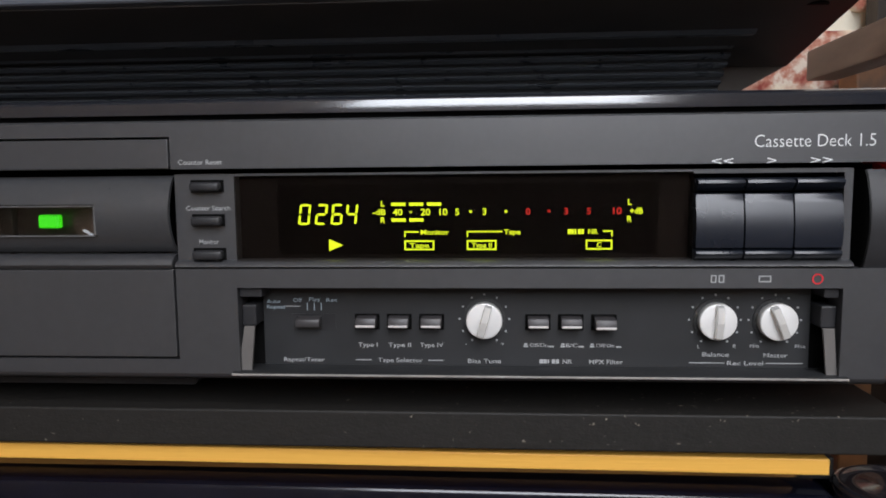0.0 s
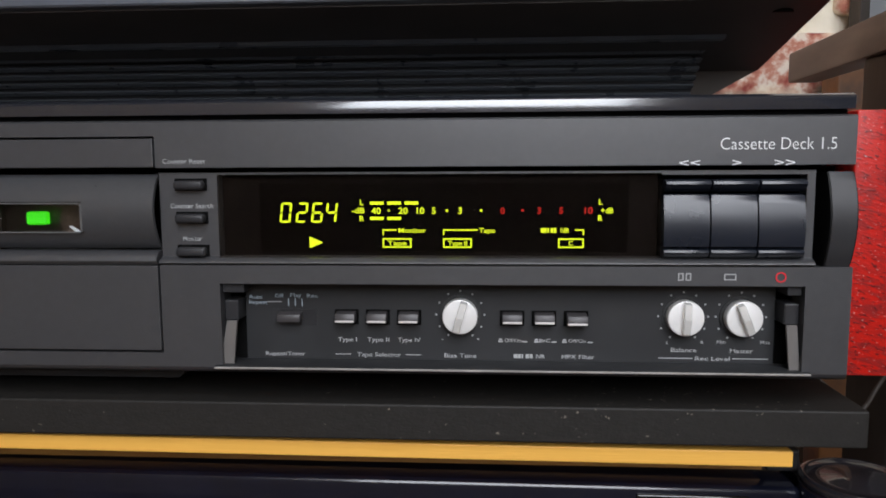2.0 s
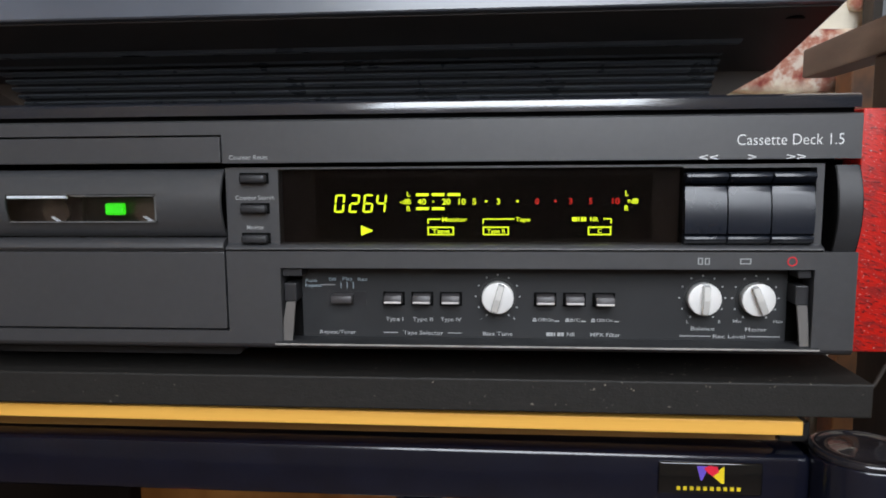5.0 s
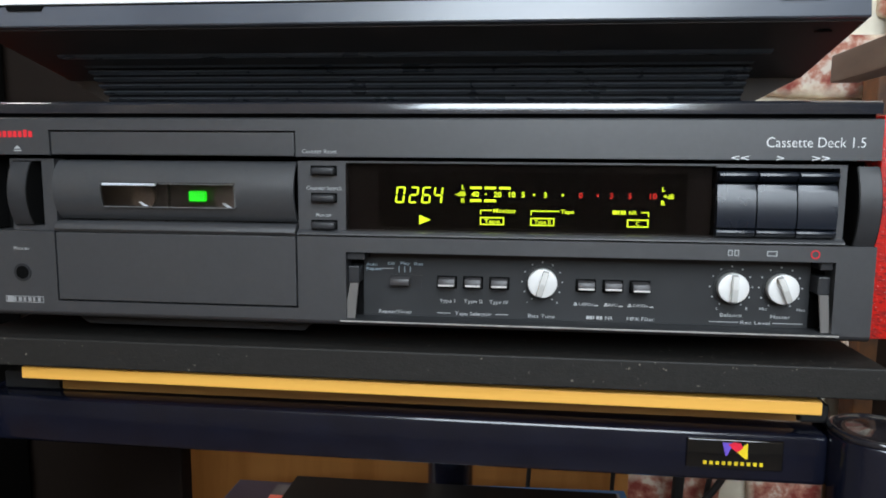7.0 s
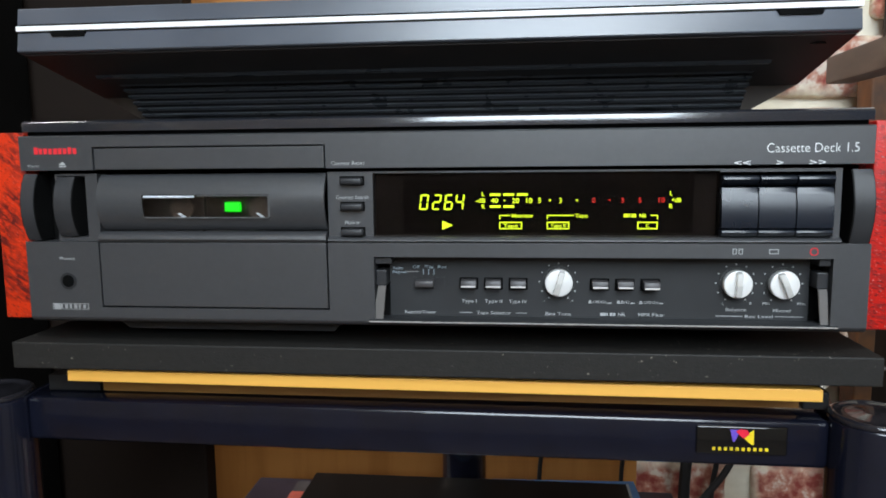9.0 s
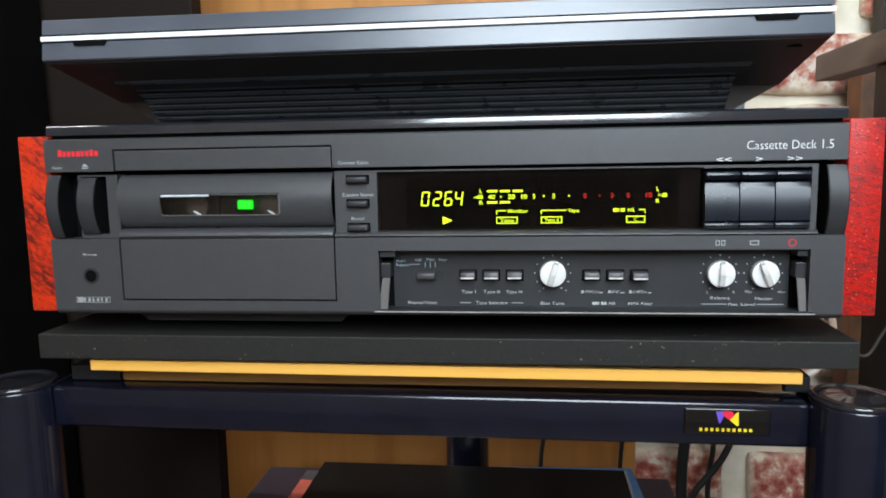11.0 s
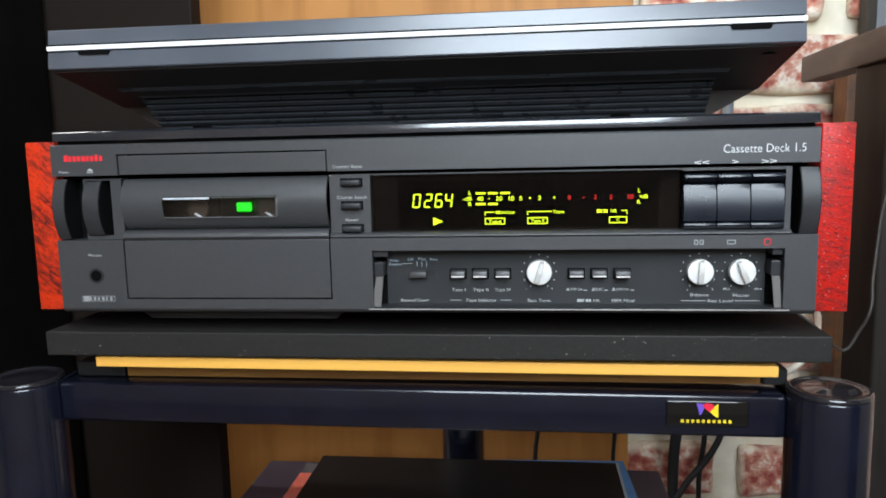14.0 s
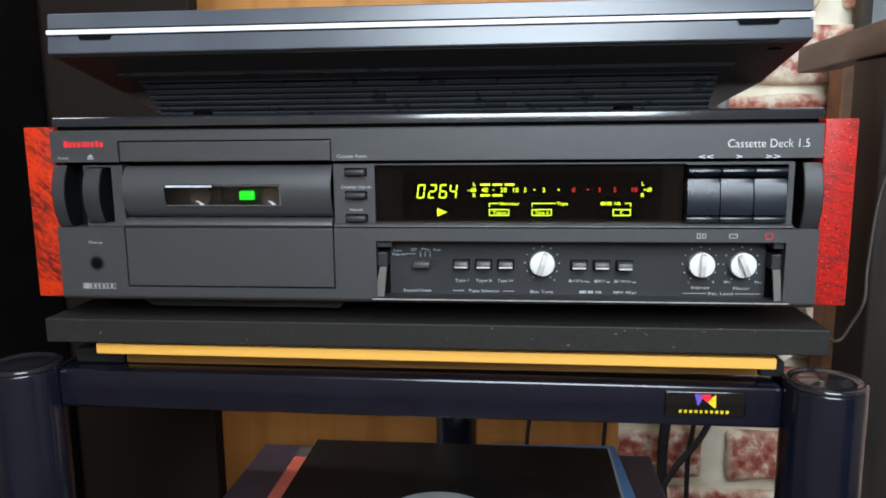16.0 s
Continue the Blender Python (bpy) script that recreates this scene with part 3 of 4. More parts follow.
part("upper_fascia", plate(-0.2145, 0.2141, 0.6798, 0.6972, 0.0, 0.012, [(-0.1738, -0.0488, 0.6790, 0.6919)]), FASCIA, deck)
smooth(part("upper_edge", prism([(0.0, 0.6972), (0.0009, 0.6979), (0.012, 0.6979), (0.012, 0.6972)], -0.2145, 0.2141), FASCIA, deck))
part("compartment_lid", box(-0.1738 + G, -0.0488 - G, 0.0002, 0.010, 0.6800, 0.6919 - G, 0.0003), FASCIA, deck)

# middle band: openings for the buttons, door, display and keys
MID = [(-0.2145, -0.1975, 0.640, 0.679), (-0.1960, -0.1805, 0.6443, 0.6768), (-0.1738, -0.0488, 0.640, 0.679), (-0.0252, 0.1452, 0.6442, 0.6770), (0.1452, 0.1985, 0.6442, 0.6763), (0.2015, 0.2160, 0.640, 0.679)]
part("middle_fascia", plate(-0.2145, 0.2150, 0.6420, 0.6778, 0.0030, 0.012, MID), FASCIA, deck)
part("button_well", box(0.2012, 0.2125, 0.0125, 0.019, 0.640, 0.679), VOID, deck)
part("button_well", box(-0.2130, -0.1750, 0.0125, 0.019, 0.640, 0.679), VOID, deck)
smooth(part("ledge", prism([(0.0028, 0.6450), (-0.0004, 0.6438), (-0.0010, 0.6428), (0.0, 0.6420), (0.012, 0.6420), (0.012, 0.6450)], -0.0486, 0.2013), FASCIA, deck))

# lower band
LOW = [(-0.1738, -0.0488, 0.6065, 0.6425), (-0.0250, 0.1985, 0.6010, 0.6345)]
part("lower_fascia", plate(-0.2150, 0.2152, 0.6010, 0.6418, 0.0, 0.012, LOW), FASCIA, deck)
smooth(part("lower_edge", prism([(0.0, 0.6010), (0.0006, 0.5998), (0.0022, 0.5985), (0.018, 0.5985), (0.018, 0.6010)], -0.2150, 0.2152), FASCIA, deck))
part("lower_door", box(-0.1738 + G, -0.0488 - G, -0.0001, 0.010, 0.6065 + G, 0.6415, 0.0003), FASCIA, deck)
smooth(part("door_ledge", prism([(0.0040, 0.6472), (0.0010, 0.6468), (-0.0012, 0.6448), (-0.0014, 0.6434), (0.0, 0.6419), (0.011, 0.6419), (0.011, 0.6472)], -0.1728, -0.0495), FASCIA, deck))

# cassette door: barrel-shaped, with a clear window
DX0, DX1, WX0, WX1 = -0.1722, -0.0498, -0.1470, -0.0785
door = bmesh.new()
DZ = [0.6773 - 0.0293 * i / 22 for i in range(23)]


def door_y(z):
    u = (0.6773 - z) / 0.0293
    return 0.0050 - 0.0072 * math.sin(math.pi * min(max(u, 0), 1)) ** 0.7


WZ0, WZ1 = 0.6545, 0.6668
cols = [DX0, WX0, WX1, DX1]
rows = [z for z in DZ if not WZ0 - 0.0006 < z < WZ0 + 0.0006 and not WZ1 - 0.0006 < z < WZ1 + 0.0006] + [WZ0, WZ1]
rows.sort(reverse=True)
front = [[door.verts.new((x, door_y(z), z)) for x in cols] for z in rows]
back = [[door.verts.new((x, door_y(z) + 0.0018, z)) for x in cols] for z in rows]
gap = lambda i, j: j == 1 and WZ0 - 1e-6 <= rows[i + 1] and rows[i] <= WZ1 + 1e-6
for i in range(len(rows) - 1):
    for j in range(3):
        if gap(i, j):
            door.faces.new((front[i][1], front[i + 1][1], back[i + 1][1], back[i][1]))
            door.faces.new((front[i][2], back[i][2], back[i + 1][2], front[i + 1][2]))
            continue
        door.faces.new((front[i][j], front[i][j + 1], front[i + 1][j + 1], front[i + 1][j]))
        door.faces.new((back[i][j], back[i + 1][j], back[i + 1][j + 1], back[i][j + 1]))
    for k in (0, 3):
        door.faces.new((front[i][k], front[i + 1][k], back[i + 1][k], back[i][k]))
for j in range(3):
    for i in (0, len(rows) - 1):
        door.faces.new((front[i][j], front[i][j + 1], back[i][j + 1], back[i][j]))
iw = [rows.index(WZ0), rows.index(WZ1)]
for i in iw:
    door.faces.new((front[i][1], front[i][2], back[i][2], back[i][1]))
cdoor = smooth(part("cassette_door", door, DRUM, deck, "barrel-shaped charcoal door with a window"), 35)
zz = [WZ0 + (WZ1 - WZ0) * i / 8 for i in range(9)]
pane_bm = prism([(door_y(z) + 0.0003, z) for z in zz] + [(door_y(z) + 0.0013, z) for z in zz[::-1]], WX0 + 0.0002, WX1 - 0.0002)
pane = smooth(part("window_pane", pane_bm, CLEAR, cdoor, "clear plastic window"))
pane.visible_shadow = False

# bright bar that paints the pane's reflection; a duller strip continues it
part("window_glint", prism([(-0.0016, 0.6651), (-0.0018, 0.6656), (-0.0013, 0.6663), (0.0, 0.6663), (0.0, 0.6651)], WX0 + 0.0006, WX0 + 0.028), GLINT, cdoor, "bright bar painted as a window reflection")
part("window_glint", box(WX0 + 0.030, WX1 - 0.001, -0.0016, -0.0008, 0.6659, 0.6664), WINDOW_EDGE, cdoor)
part("window_edge", box(WX1 - 0.0008, WX1, -0.0016, 0.0004, WZ0 + 0.0006, WZ1 - 0.0006), WINDOW_EDGE, cdoor, "pale clear plastic edge")
part("window_edge", box(WX0 + 0.001, WX1 - 0.001, -0.0012, 0.0004, WZ0, WZ0 + 0.0005), WINDOW_EDGE, cdoor, "pale clear plastic edge")
tape = thing("compact_cassette", (-0.111, 0.011, 0.6440), "brown smoky compact cassette inside the door window", "cassette")
part("shell", box(-0.160, -0.062, 0.0095, 0.0185, 0.6440, 0.6765, 0.0008), TAPE, tape)
for x in (-0.1300, -0.0868):
    hub = smooth(part("hub", rod((x, 0.0096, 0.6590), (x, 0.0078, 0.6590), 0.0062, seg=28), TAPE_HUB, tape))
    # silvery sliver that paints a glint on the hub
    part("hub_glint", slab([(x - 0.0022, 0.6566), (x - 0.0010, 0.6568), (x + 0.0026, 0.6546), (x + 0.0012, 0.6541)], 0.0070, 0.0078), GLINT, hub, "silvery glint painted on the hub")
part("divider", box(-0.1185, -0.1165, 0.0060, 0.0095, 0.6440, 0.6680, 0.0003), TAPE, tape)
part("indicator", box(-0.1049, -0.0963, 0.0040, 0.0072, 0.6574, 0.6626, 0.0009, 3), GREEN, cdoor, "lit green tape indicator")


def rocker(name, x0, x1, z0, z1, depth, label, back=0.012):
    """A half-round button: a grey cap over a body whose sides are painted black as shade."""
    pts = bulge(z0 + 0.0003, z1 - 0.0003, 0.0018, depth + 0.0015, back, 18)
    body = smooth(part(name, prism(pts, x0, x1), SHADED_SIDE, deck, label), 35)
    outer = bulge(z0, z1, 0.0015, depth + 0.0015, 0.0, 18)[1:-1]
    inner = [(y + 0.0010, z) for y, z in outer[::-1]]
    smooth(part("button_cap", prism(outer + inner, x0 + 0.0005, x1 - 0.0005, bev=0.0003), ROCKER, body, "dark grey curved cap"), 35)
    return body


rocker("power_button", -0.2142, -0.2062, 0.6425, 0.6780, 0.0036, "black half-round power button")
rocker("eject_button", -0.1956, -0.1850, 0.6448, 0.6763, 0.0036, "black half-round eject button")
rocker("pause_button", 0.2048, 0.2146, 0.6412, 0.6772, 0.0036, "black half-round button")
for z0, z1 in ((0.6713, 0.6752), (0.6583, 0.6622), (0.6453, 0.6492)):
    # flat patch painting the shade round the button
    part("button_recess_shade", box(-0.0424, -0.0296, 0.0026, 0.0029, z0 - 0.0004, z1 + 0.0004), VOID, deck)
    smooth(part("counter_button", box(-0.0418, -0.0302, -0.0012, 0.0026, z0, z1 - 0.0004, 0.0011, 3), FASCIA_DARK, deck, "small black push button"))

# display
disp = part("display", box(-0.0248, 0.1448, 0.0070, 0.011, 0.6446, 0.6768), DISPLAY_RIM, deck, "dark display with lime and red figures")
part("display_field", box(-0.0100, 0.1338, 0.0064, 0.0070, 0.6470, 0.6732), DISPLAY_BACK, disp)
dp = part("display_pane", box(-0.0250, 0.1450, 0.0012, 0.0022, 0.6444, 0.6769), PANE, disp, "smoked clear pane")
dp.visible_shadow = False
YD = 0.0062
SEGS = {"0": "abcdef", "1": "bc", "2": "abged", "3": "abgcd", "4": "fgbc", "5": "afgcd", "6": "afgedc", "7": "abc", "8": "abcdefg", "9": "abcdfg"}


def digit(ch, x, z, w, h):
    """A slanted seven-segment figure with its lower left corner at x, z."""
    bm = bmesh.new()
    t = 0.00085
    g = 0.00018
    flat = {"a": (h - t, h), "g": (h / 2 - t / 2, h / 2 + t / 2), "d": (0, t)}
    side = {"f": (0, h / 2, h), "b": (w - t, h / 2, h), "e": (0, 0, h / 2), "c": (w - t, 0, h / 2)}
    lean = lambda px, pz: (x + px + pz * 0.13, z + pz)
    for s in SEGS[ch]:
        if s in flat:
            lo, hi = flat[s]
            pts = [(t * 0.5 + g, (lo + hi) / 2), (t + g, hi), (w - t - g, hi), (w - t * 0.5 - g, (lo + hi) / 2), (w - t - g, lo), (t + g, lo)]
        else:
            px, lo, hi = side[s]
            pts = [(px, lo + t * 0.5 + g), (px, hi - t * 0.5 - g), (px + t / 2, hi - g), (px + t, hi - t * 0.5 - g), (px + t, lo + t * 0.5 + g), (px + t / 2, lo + g)]
        slab([lean(*p) for p in pts], YD - 0.0001, YD, bm)
    return bm


for ch, x in zip("0264", (-0.0022, 0.0043, 0.0104, 0.0160)):
    printed("digit", digit(ch, x, 0.6580, 0.0044, 0.0080), LIME, disp)
part("play_mark", slab([(0.0097, 0.6525), (0.0152, 0.6502), (0.0097, 0.6479)], YD - 0.0001, YD), LIME, disp)
for i, x in enumerate((0.0340, 0.0408, 0.0476)):
    for z in (0.6657, 0.6597):
        if z < 0.66 and i == 2:
            continue
        part("level_bar", box(x, x + 0.0054, YD - 0.0001, YD, z - 0.0006, z + 0.0006), LIME, disp)
for body, x, w in (("40", 0.0364, 0.0036), ("20", 0.0470, 0.0036), ("10", 0.0538, 0.0030), ("5", 0.0590, None), ("3", 0.0693, None)):
    printed("scale_figure", lettering(body, x, 0.6627, YD, 0.0024, w, thick=0.02), LIME, disp)
for body, x, w in (("0", 0.0857, None), ("3", 0.0998, None), ("5", 0.1082, None), ("10", 0.1187, 0.0032)):
    printed("scale_figure", lettering(body, x, 0.6627, YD, 0.0024, w, thick=0.02), RED, disp)
for x, m in ((0.0414, LIME_DIM), (0.0641, LIME), (0.0774, LIME), (0.0934, RED)):
    part("scale_dot", box(x - 0.0005, x + 0.0005, YD - 0.0001, YD, 0.6623, 0.6632), m, disp)
for x in (0.0307, 0.1232):
    for body, z in (("L", 0.6660), ("R", 0.6597)):
        part("channel_letter", lettering(body, x, z, YD, 0.0021, thick=0.02), LIME, disp)
printed("unit_mark", lettering("-dB", 0.0293, 0.6628, YD, 0.0021, 0.0050, thick=0.02), LIME, disp)
printed("unit_mark", lettering("+dB", 0.1257, 0.6627, YD, 0.0021, 0.0046, thick=0.02), LIME, disp)
for x0, x1, words, tx, lx0, lx1, kind in ((0.0388, 0.0502, "Tape", 0.0505, 0.0388, 0.0443, "Monitor"), (0.0626, 0.0738, "Type II", 0.0797, 0.0626, 0.0760, "Tape"), (0.1072, 0.1170, "C", 0.1072, 0.1136, 0.1170, "")):
    part("status_frame", ring_rect(x0, x1, 0.6482, 0.6519, YD, 0.00055), LIME, disp)
    printed("status_word", lettering(words, (x0 + x1) / 2, 0.65, YD, 0.0018, None if words == "C" else 0.0075, thick=0.015), LIME, disp)
    bmk = bmesh.new()
    box(lx0, lx1, YD - 0.0001, YD, 0.6549, 0.6554, bm=bmk)
    sx = lx1 - 0.0004 if words == "C" else lx0
    box(sx, sx + 0.0005, YD - 0.0001, YD, 0.6532, 0.6548, bm=bmk)
    part("status_bracket", bmk, LIME, disp)
    if kind:
        printed("status_title", lettering(kind, tx, 0.6550, YD, 0.0018, 0.0108 if kind == "Monitor" else 0.0062, thick=0.015), LIME, disp)
bmk = bmesh.new()
for i, w in enumerate((0.0011, 0.0009, 0.0006, 0.0010, 0.0009)):
    box(0.1005 + i * 0.00125, 0.1005 + i * 0.00125 + w, YD - 0.0001, YD, 0.6541, 0.6559, bm=bmk)
printed("status_mark", bmk, LIME, disp, "row of lime bars")
printed("status_title", lettering("NR", 0.1098, 0.6550, YD, 0.0018, 0.0034, thick=0.015), LIME, disp)

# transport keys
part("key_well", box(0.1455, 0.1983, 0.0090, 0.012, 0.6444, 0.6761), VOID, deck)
for i in range(3):
    x0 = 0.1456 + i * 0.0173
    x1 = x0 + 0.0167
    top = prism([(0.009, 0.6745), (0.0012, 0.6745), (-0.0010, 0.6738), (-0.0014, 0.6728), (-0.0002, 0.6716), (0.0020, 0.6698), (0.009, 0.6698)], x0 + 0.0004, x1 + 0.0003, bev=0.0002)
    smooth(part("upper_key", top, KEY, deck, "glossy dark grey transport key"))
    main = [(0.009, 0.6690), (0.0020, 0.6690)] + [(0.0010 - 0.0027 * math.sin(math.pi * (0.06 + 0.60 * u)), 0.6687 - 0.0192 * u) for u in [k / 12 for k in range(13)]] + [(0.0026, 0.6493), (0.009, 0.6493)]
    smooth(part("key_face", prism(main, x0, x1, bev=0.0003), KEY, deck, "curved glossy dark grey key"), 50)
    low = prism([(0.009, 0.6490), (0.0010, 0.6490), (-0.0016, 0.6482), (-0.0020, 0.6474), (-0.0008, 0.6460), (0.0015, 0.6449), (0.009, 0.6449)], x0, x1, bev=0.0002)
    smooth(part("lower_key", low, KEY, deck, "glossy dark grey transport key"))

# headphone socket
smooth(part("phones_ring", rod((-0.1920, -0.0004, 0.6207), (-0.1920, 0.001, 0.6207), 0.0046, seg=32), FASCIA_DARK, deck, "black socket ring"))
# flat disc; the hole's darkness is only its colour
part("phones_hole_shade", rod((-0.1920, -0.0006, 0.6207), (-0.1920, -0.0003, 0.6207), 0.0033, seg=28), VOID, deck, "black disc painted as the socket hole")

# controls behind the open flap
YI = 0.0125
panel = part("control_panel", box(-0.0190, 0.1925, YI, YI + 0.003, 0.6000, 0.6350), INNER, deck, "black control panel with white print")
for x0, x1 in ((-0.0250, -0.0192), (0.1927, 0.1985)):
    part("side_recess", box(x0, x1, YI + 0.002, YI + 0.006, 0.6000, 0.6350), VOID, deck)
    part("hinge_block", box(x0 + 0.0002, x1 - 0.0002, 0.0040, YI + 0.002, 0.6190, 0.6272, 0.0005), FASCIA_DARK, deck)
    part("hinge_tab", box(x0 + 0.0002, x1 + (0.003 if x0 < 0 else -0.0002), 0.0022, YI - 0.0002, 0.6306, 0.6340, 0.0004), FASCIA_DARK, deck)
flap = smooth(part("flap", prism([(0.0120, 0.6000), (-0.0014, 0.6002), (-0.0022, 0.6006), (-0.0022, 0.6016), (-0.0016, 0.6020), (0.0120, 0.6016)], -0.0278, 0.2012, bev=0.0002), INNER, deck, "folded-down charcoal flap"))
part("flap_edge", box(-0.0276, 0.2010, -0.0027, -0.0021, 0.6009, 0.6017, 0.0002), FLAP_EDGE, flap, "paler front edge, painted as lit")
for x in (-0.0222, 0.1958):
    sgn = 1 if x < 0 else -1
    part("arm", slab([(x - 0.0036 * sgn - 0.0008, 0.6016), (x - 0.0036 * sgn + 0.0046 * sgn, 0.6016), (x + 0.0028 * sgn, 0.6192), (x - 0.0012 * sgn, 0.6192)], 0.0020, 0.0032), ARM, flap, "grey flap arm")


def knob(x, z, turn, marks, span=300):
    k = part("knob", rod((x, 0.0074, z), (x, YI - 0.0006, z), 0.0070, 0.0070, seg=48, bev=0.0005), SILVER, deck, "silver knob with a raised grip bar")
    smooth(k, 35)
    part("knob_base", rod((x, YI - 0.0006, z), (x, YI, z), 0.0082, seg=40), SILVER_SIDE, k, "black knob ring")
    turned = Matrix.Translation((x, 0, z)) @ Matrix.Rotation(radians(turn), 4, "Y")
    g = prism([(0.0076, -0.0066), (0.0048, -0.0059), (0.0042, 0.0), (0.0048, 0.0059), (0.0076, 0.0066)], -0.0014, 0.0014, bev=0.0003)
    g.transform(turned)
    part("grip", g, GRIP, k)
    bm = bmesh.new()
    for i in range(marks):
        a = radians(-span / 2 + span * i / (marks - 1))
        cx, cz = x + 0.0097 * math.sin(a), z + 0.0097 * math.cos(a)
        box(cx - 0.00035, cx + 0.00035, YI - 0.0002, YI + 0.0001, cz - 0.00035, cz + 0.00035, bm=bm)
    printed("dial_scale", bm, PRINT_DIM, panel)


KZ = 0.6203
knob(0.0690, KZ, 16, 11)
knob(0.1572, KZ, 2, 11)
knob(0.1795, KZ, -22, 11)
for x in (0.0227, 0.0355, 0.0483, 0.0898, 0.1025, 0.1152):
    deep = 0.002 if x == 0.1152 else 0.0
    # near-black slab painted as the dark well round the button
    part("button_recess_shade", box(x - 0.0049, x + 0.0049, YI - 0.0002, YI + 0.0004, 0.6160, 0.6222), VOID, panel)
    b = part("push_button", prism([(YI, 0.6216), (YI - 0.0045 - deep, 0.6211), (YI - 0.0052 - deep, 0.6200), (YI - 0.0052 - deep, 0.6178), (YI - 0.0046, 0.6174), (YI, 0.6174)], x - 0.0040, x + 0.0040, bev=0.0003), BUTTON, deck, "small grey push button")
    smooth(b)
    part("button_lip", box(x - 0.0038, x + 0.0038, YI - 0.0057 - deep, YI - 0.0050 - deep, 0.6177, 0.6186, 0.0003), BUTTON_LIP, b, "button lip with its highlight painted pale")
part("slide_slot", box(-0.0078, 0.0102, YI - 0.0002, YI + 0.0003, 0.6158, 0.6222), FASCIA_DARK, panel)
smooth(part("slide_switch", prism([(YI, 0.6212), (YI - 0.0045, 0.6206), (YI - 0.0050, 0.6194), (YI - 0.0046, 0.6176), (YI, 0.6172)], -0.0050, 0.0044, bev=0.0003), BUTTON, deck, "grey slide switch"))

# printing on the deck
F = -0.0003
Q = YI - 0.0003
printed("printing", lettering("Cassette Deck 1.5", 0.1655, 0.6876, F, 0.0044, 0.0415, "LEFT", thick=-0.010), PRINT, deck, "white model words")
bm = bmesh.new()
for i in range(9):
    w = 0.0023 if i in (0, 4) else 0.0020
    box(-0.2060 + i * 0.00272, -0.2060 + i * 0.00272 + w, F, F + 0.0001, 0.6883, 0.6883 + (0.0036 if i in (0, 7) else 0.0030), bm=bm)
printed("maker_mark", bm, PRINT_RED, deck, "row of small red bars")
for words, x, z, h, w in (("Power", -0.2068, 0.6822, 0.0015, 0.0068), ("Counter Reset", -0.0372, 0.6823, 0.0020, 0.0180), ("<<", 0.1545, 0.6806, 0.0030, 0.0080), (">", 0.1716, 0.6806, 0.0030, 0.0034), (">>", 0.1888, 0.6806, 0.0030, 0.0080), ("Phones", -0.1918, 0.6330, 0.0017, 0.0088)):
    printed("printing", lettering(words, x, z, F, h * 0.93, w * 0.94, thick=0.003), PRINT if "<" in words or ">" in words else PRINT_DIM, deck)
for words, x, z, w in (("Counter Search", -0.0360, 0.6649, 0.0185), ("Monitor", -0.0362, 0.6520, 0.0082)):
    printed("printing", lettering(words, x, z, 0.0027, 0.0018, w * 0.93, thick=0.003), PRINT_DIM, deck)
part("eject_mark", slab([(-0.1925, 0.6826), (-0.1885, 0.6826), (-0.1905, 0.6842)], F, F + 0.0001, box(-0.1925, -0.1885, F, F + 0.0001, 0.6815, 0.6821)), PRINT_DIM, deck)
bm = ring_rect(-0.2020, -0.1815, 0.6052, 0.6085, F + 0.0001, 0.0003)
for i, w in enumerate((0.0034, 0.0012, 0.0016, 0.0012, 0.0016, 0.0010, 0.0014)):
    box(-0.2012 + i * 0.0026 + (0.001 if i else 0), -0.2012 + i * 0.0026 + (0.001 if i else 0) + w, F, F + 0.0001, 0.6058 if i else 0.6055, 0.6079 if i else 0.6082, bm=bm)
printed("maker_mark", bm, PRINT_FAINT, deck, "small framed row of grey bars")
part("pause_mark", ring_rect(0.1516, 0.1536, 0.6366, 0.6394, F + 0.0001, 0.0004, ring_rect(0.1544, 0.1564, 0.6366, 0.6394, F + 0.0001, 0.0004)), PRINT_DIM, deck)
part("stop_mark", ring_rect(0.1686, 0.1730, 0.6368, 0.6392, F + 0.0001, 0.0004), PRINT_DIM, deck)
bm = bmesh.new()
o = [bm.verts.new((0.1893 + 0.0020 * math.cos(a), F, 0.6380 + 0.0020 * math.sin(a))) for a in [k * math.pi / 12 for k in range(24)]]
q = [bm.verts.new((0.1893 + 0.0015 * math.cos(a), F, 0.6380 + 0.0015 * math.sin(a))) for a in [k * math.pi / 12 for k in range(24)]]
for k in range(24):
    bm.faces.new((o[k], o[(k + 1) % 24], q[(k + 1) % 24], q[k]))
part("record_mark", bm, PRINT_RED, deck, "red printed ring")
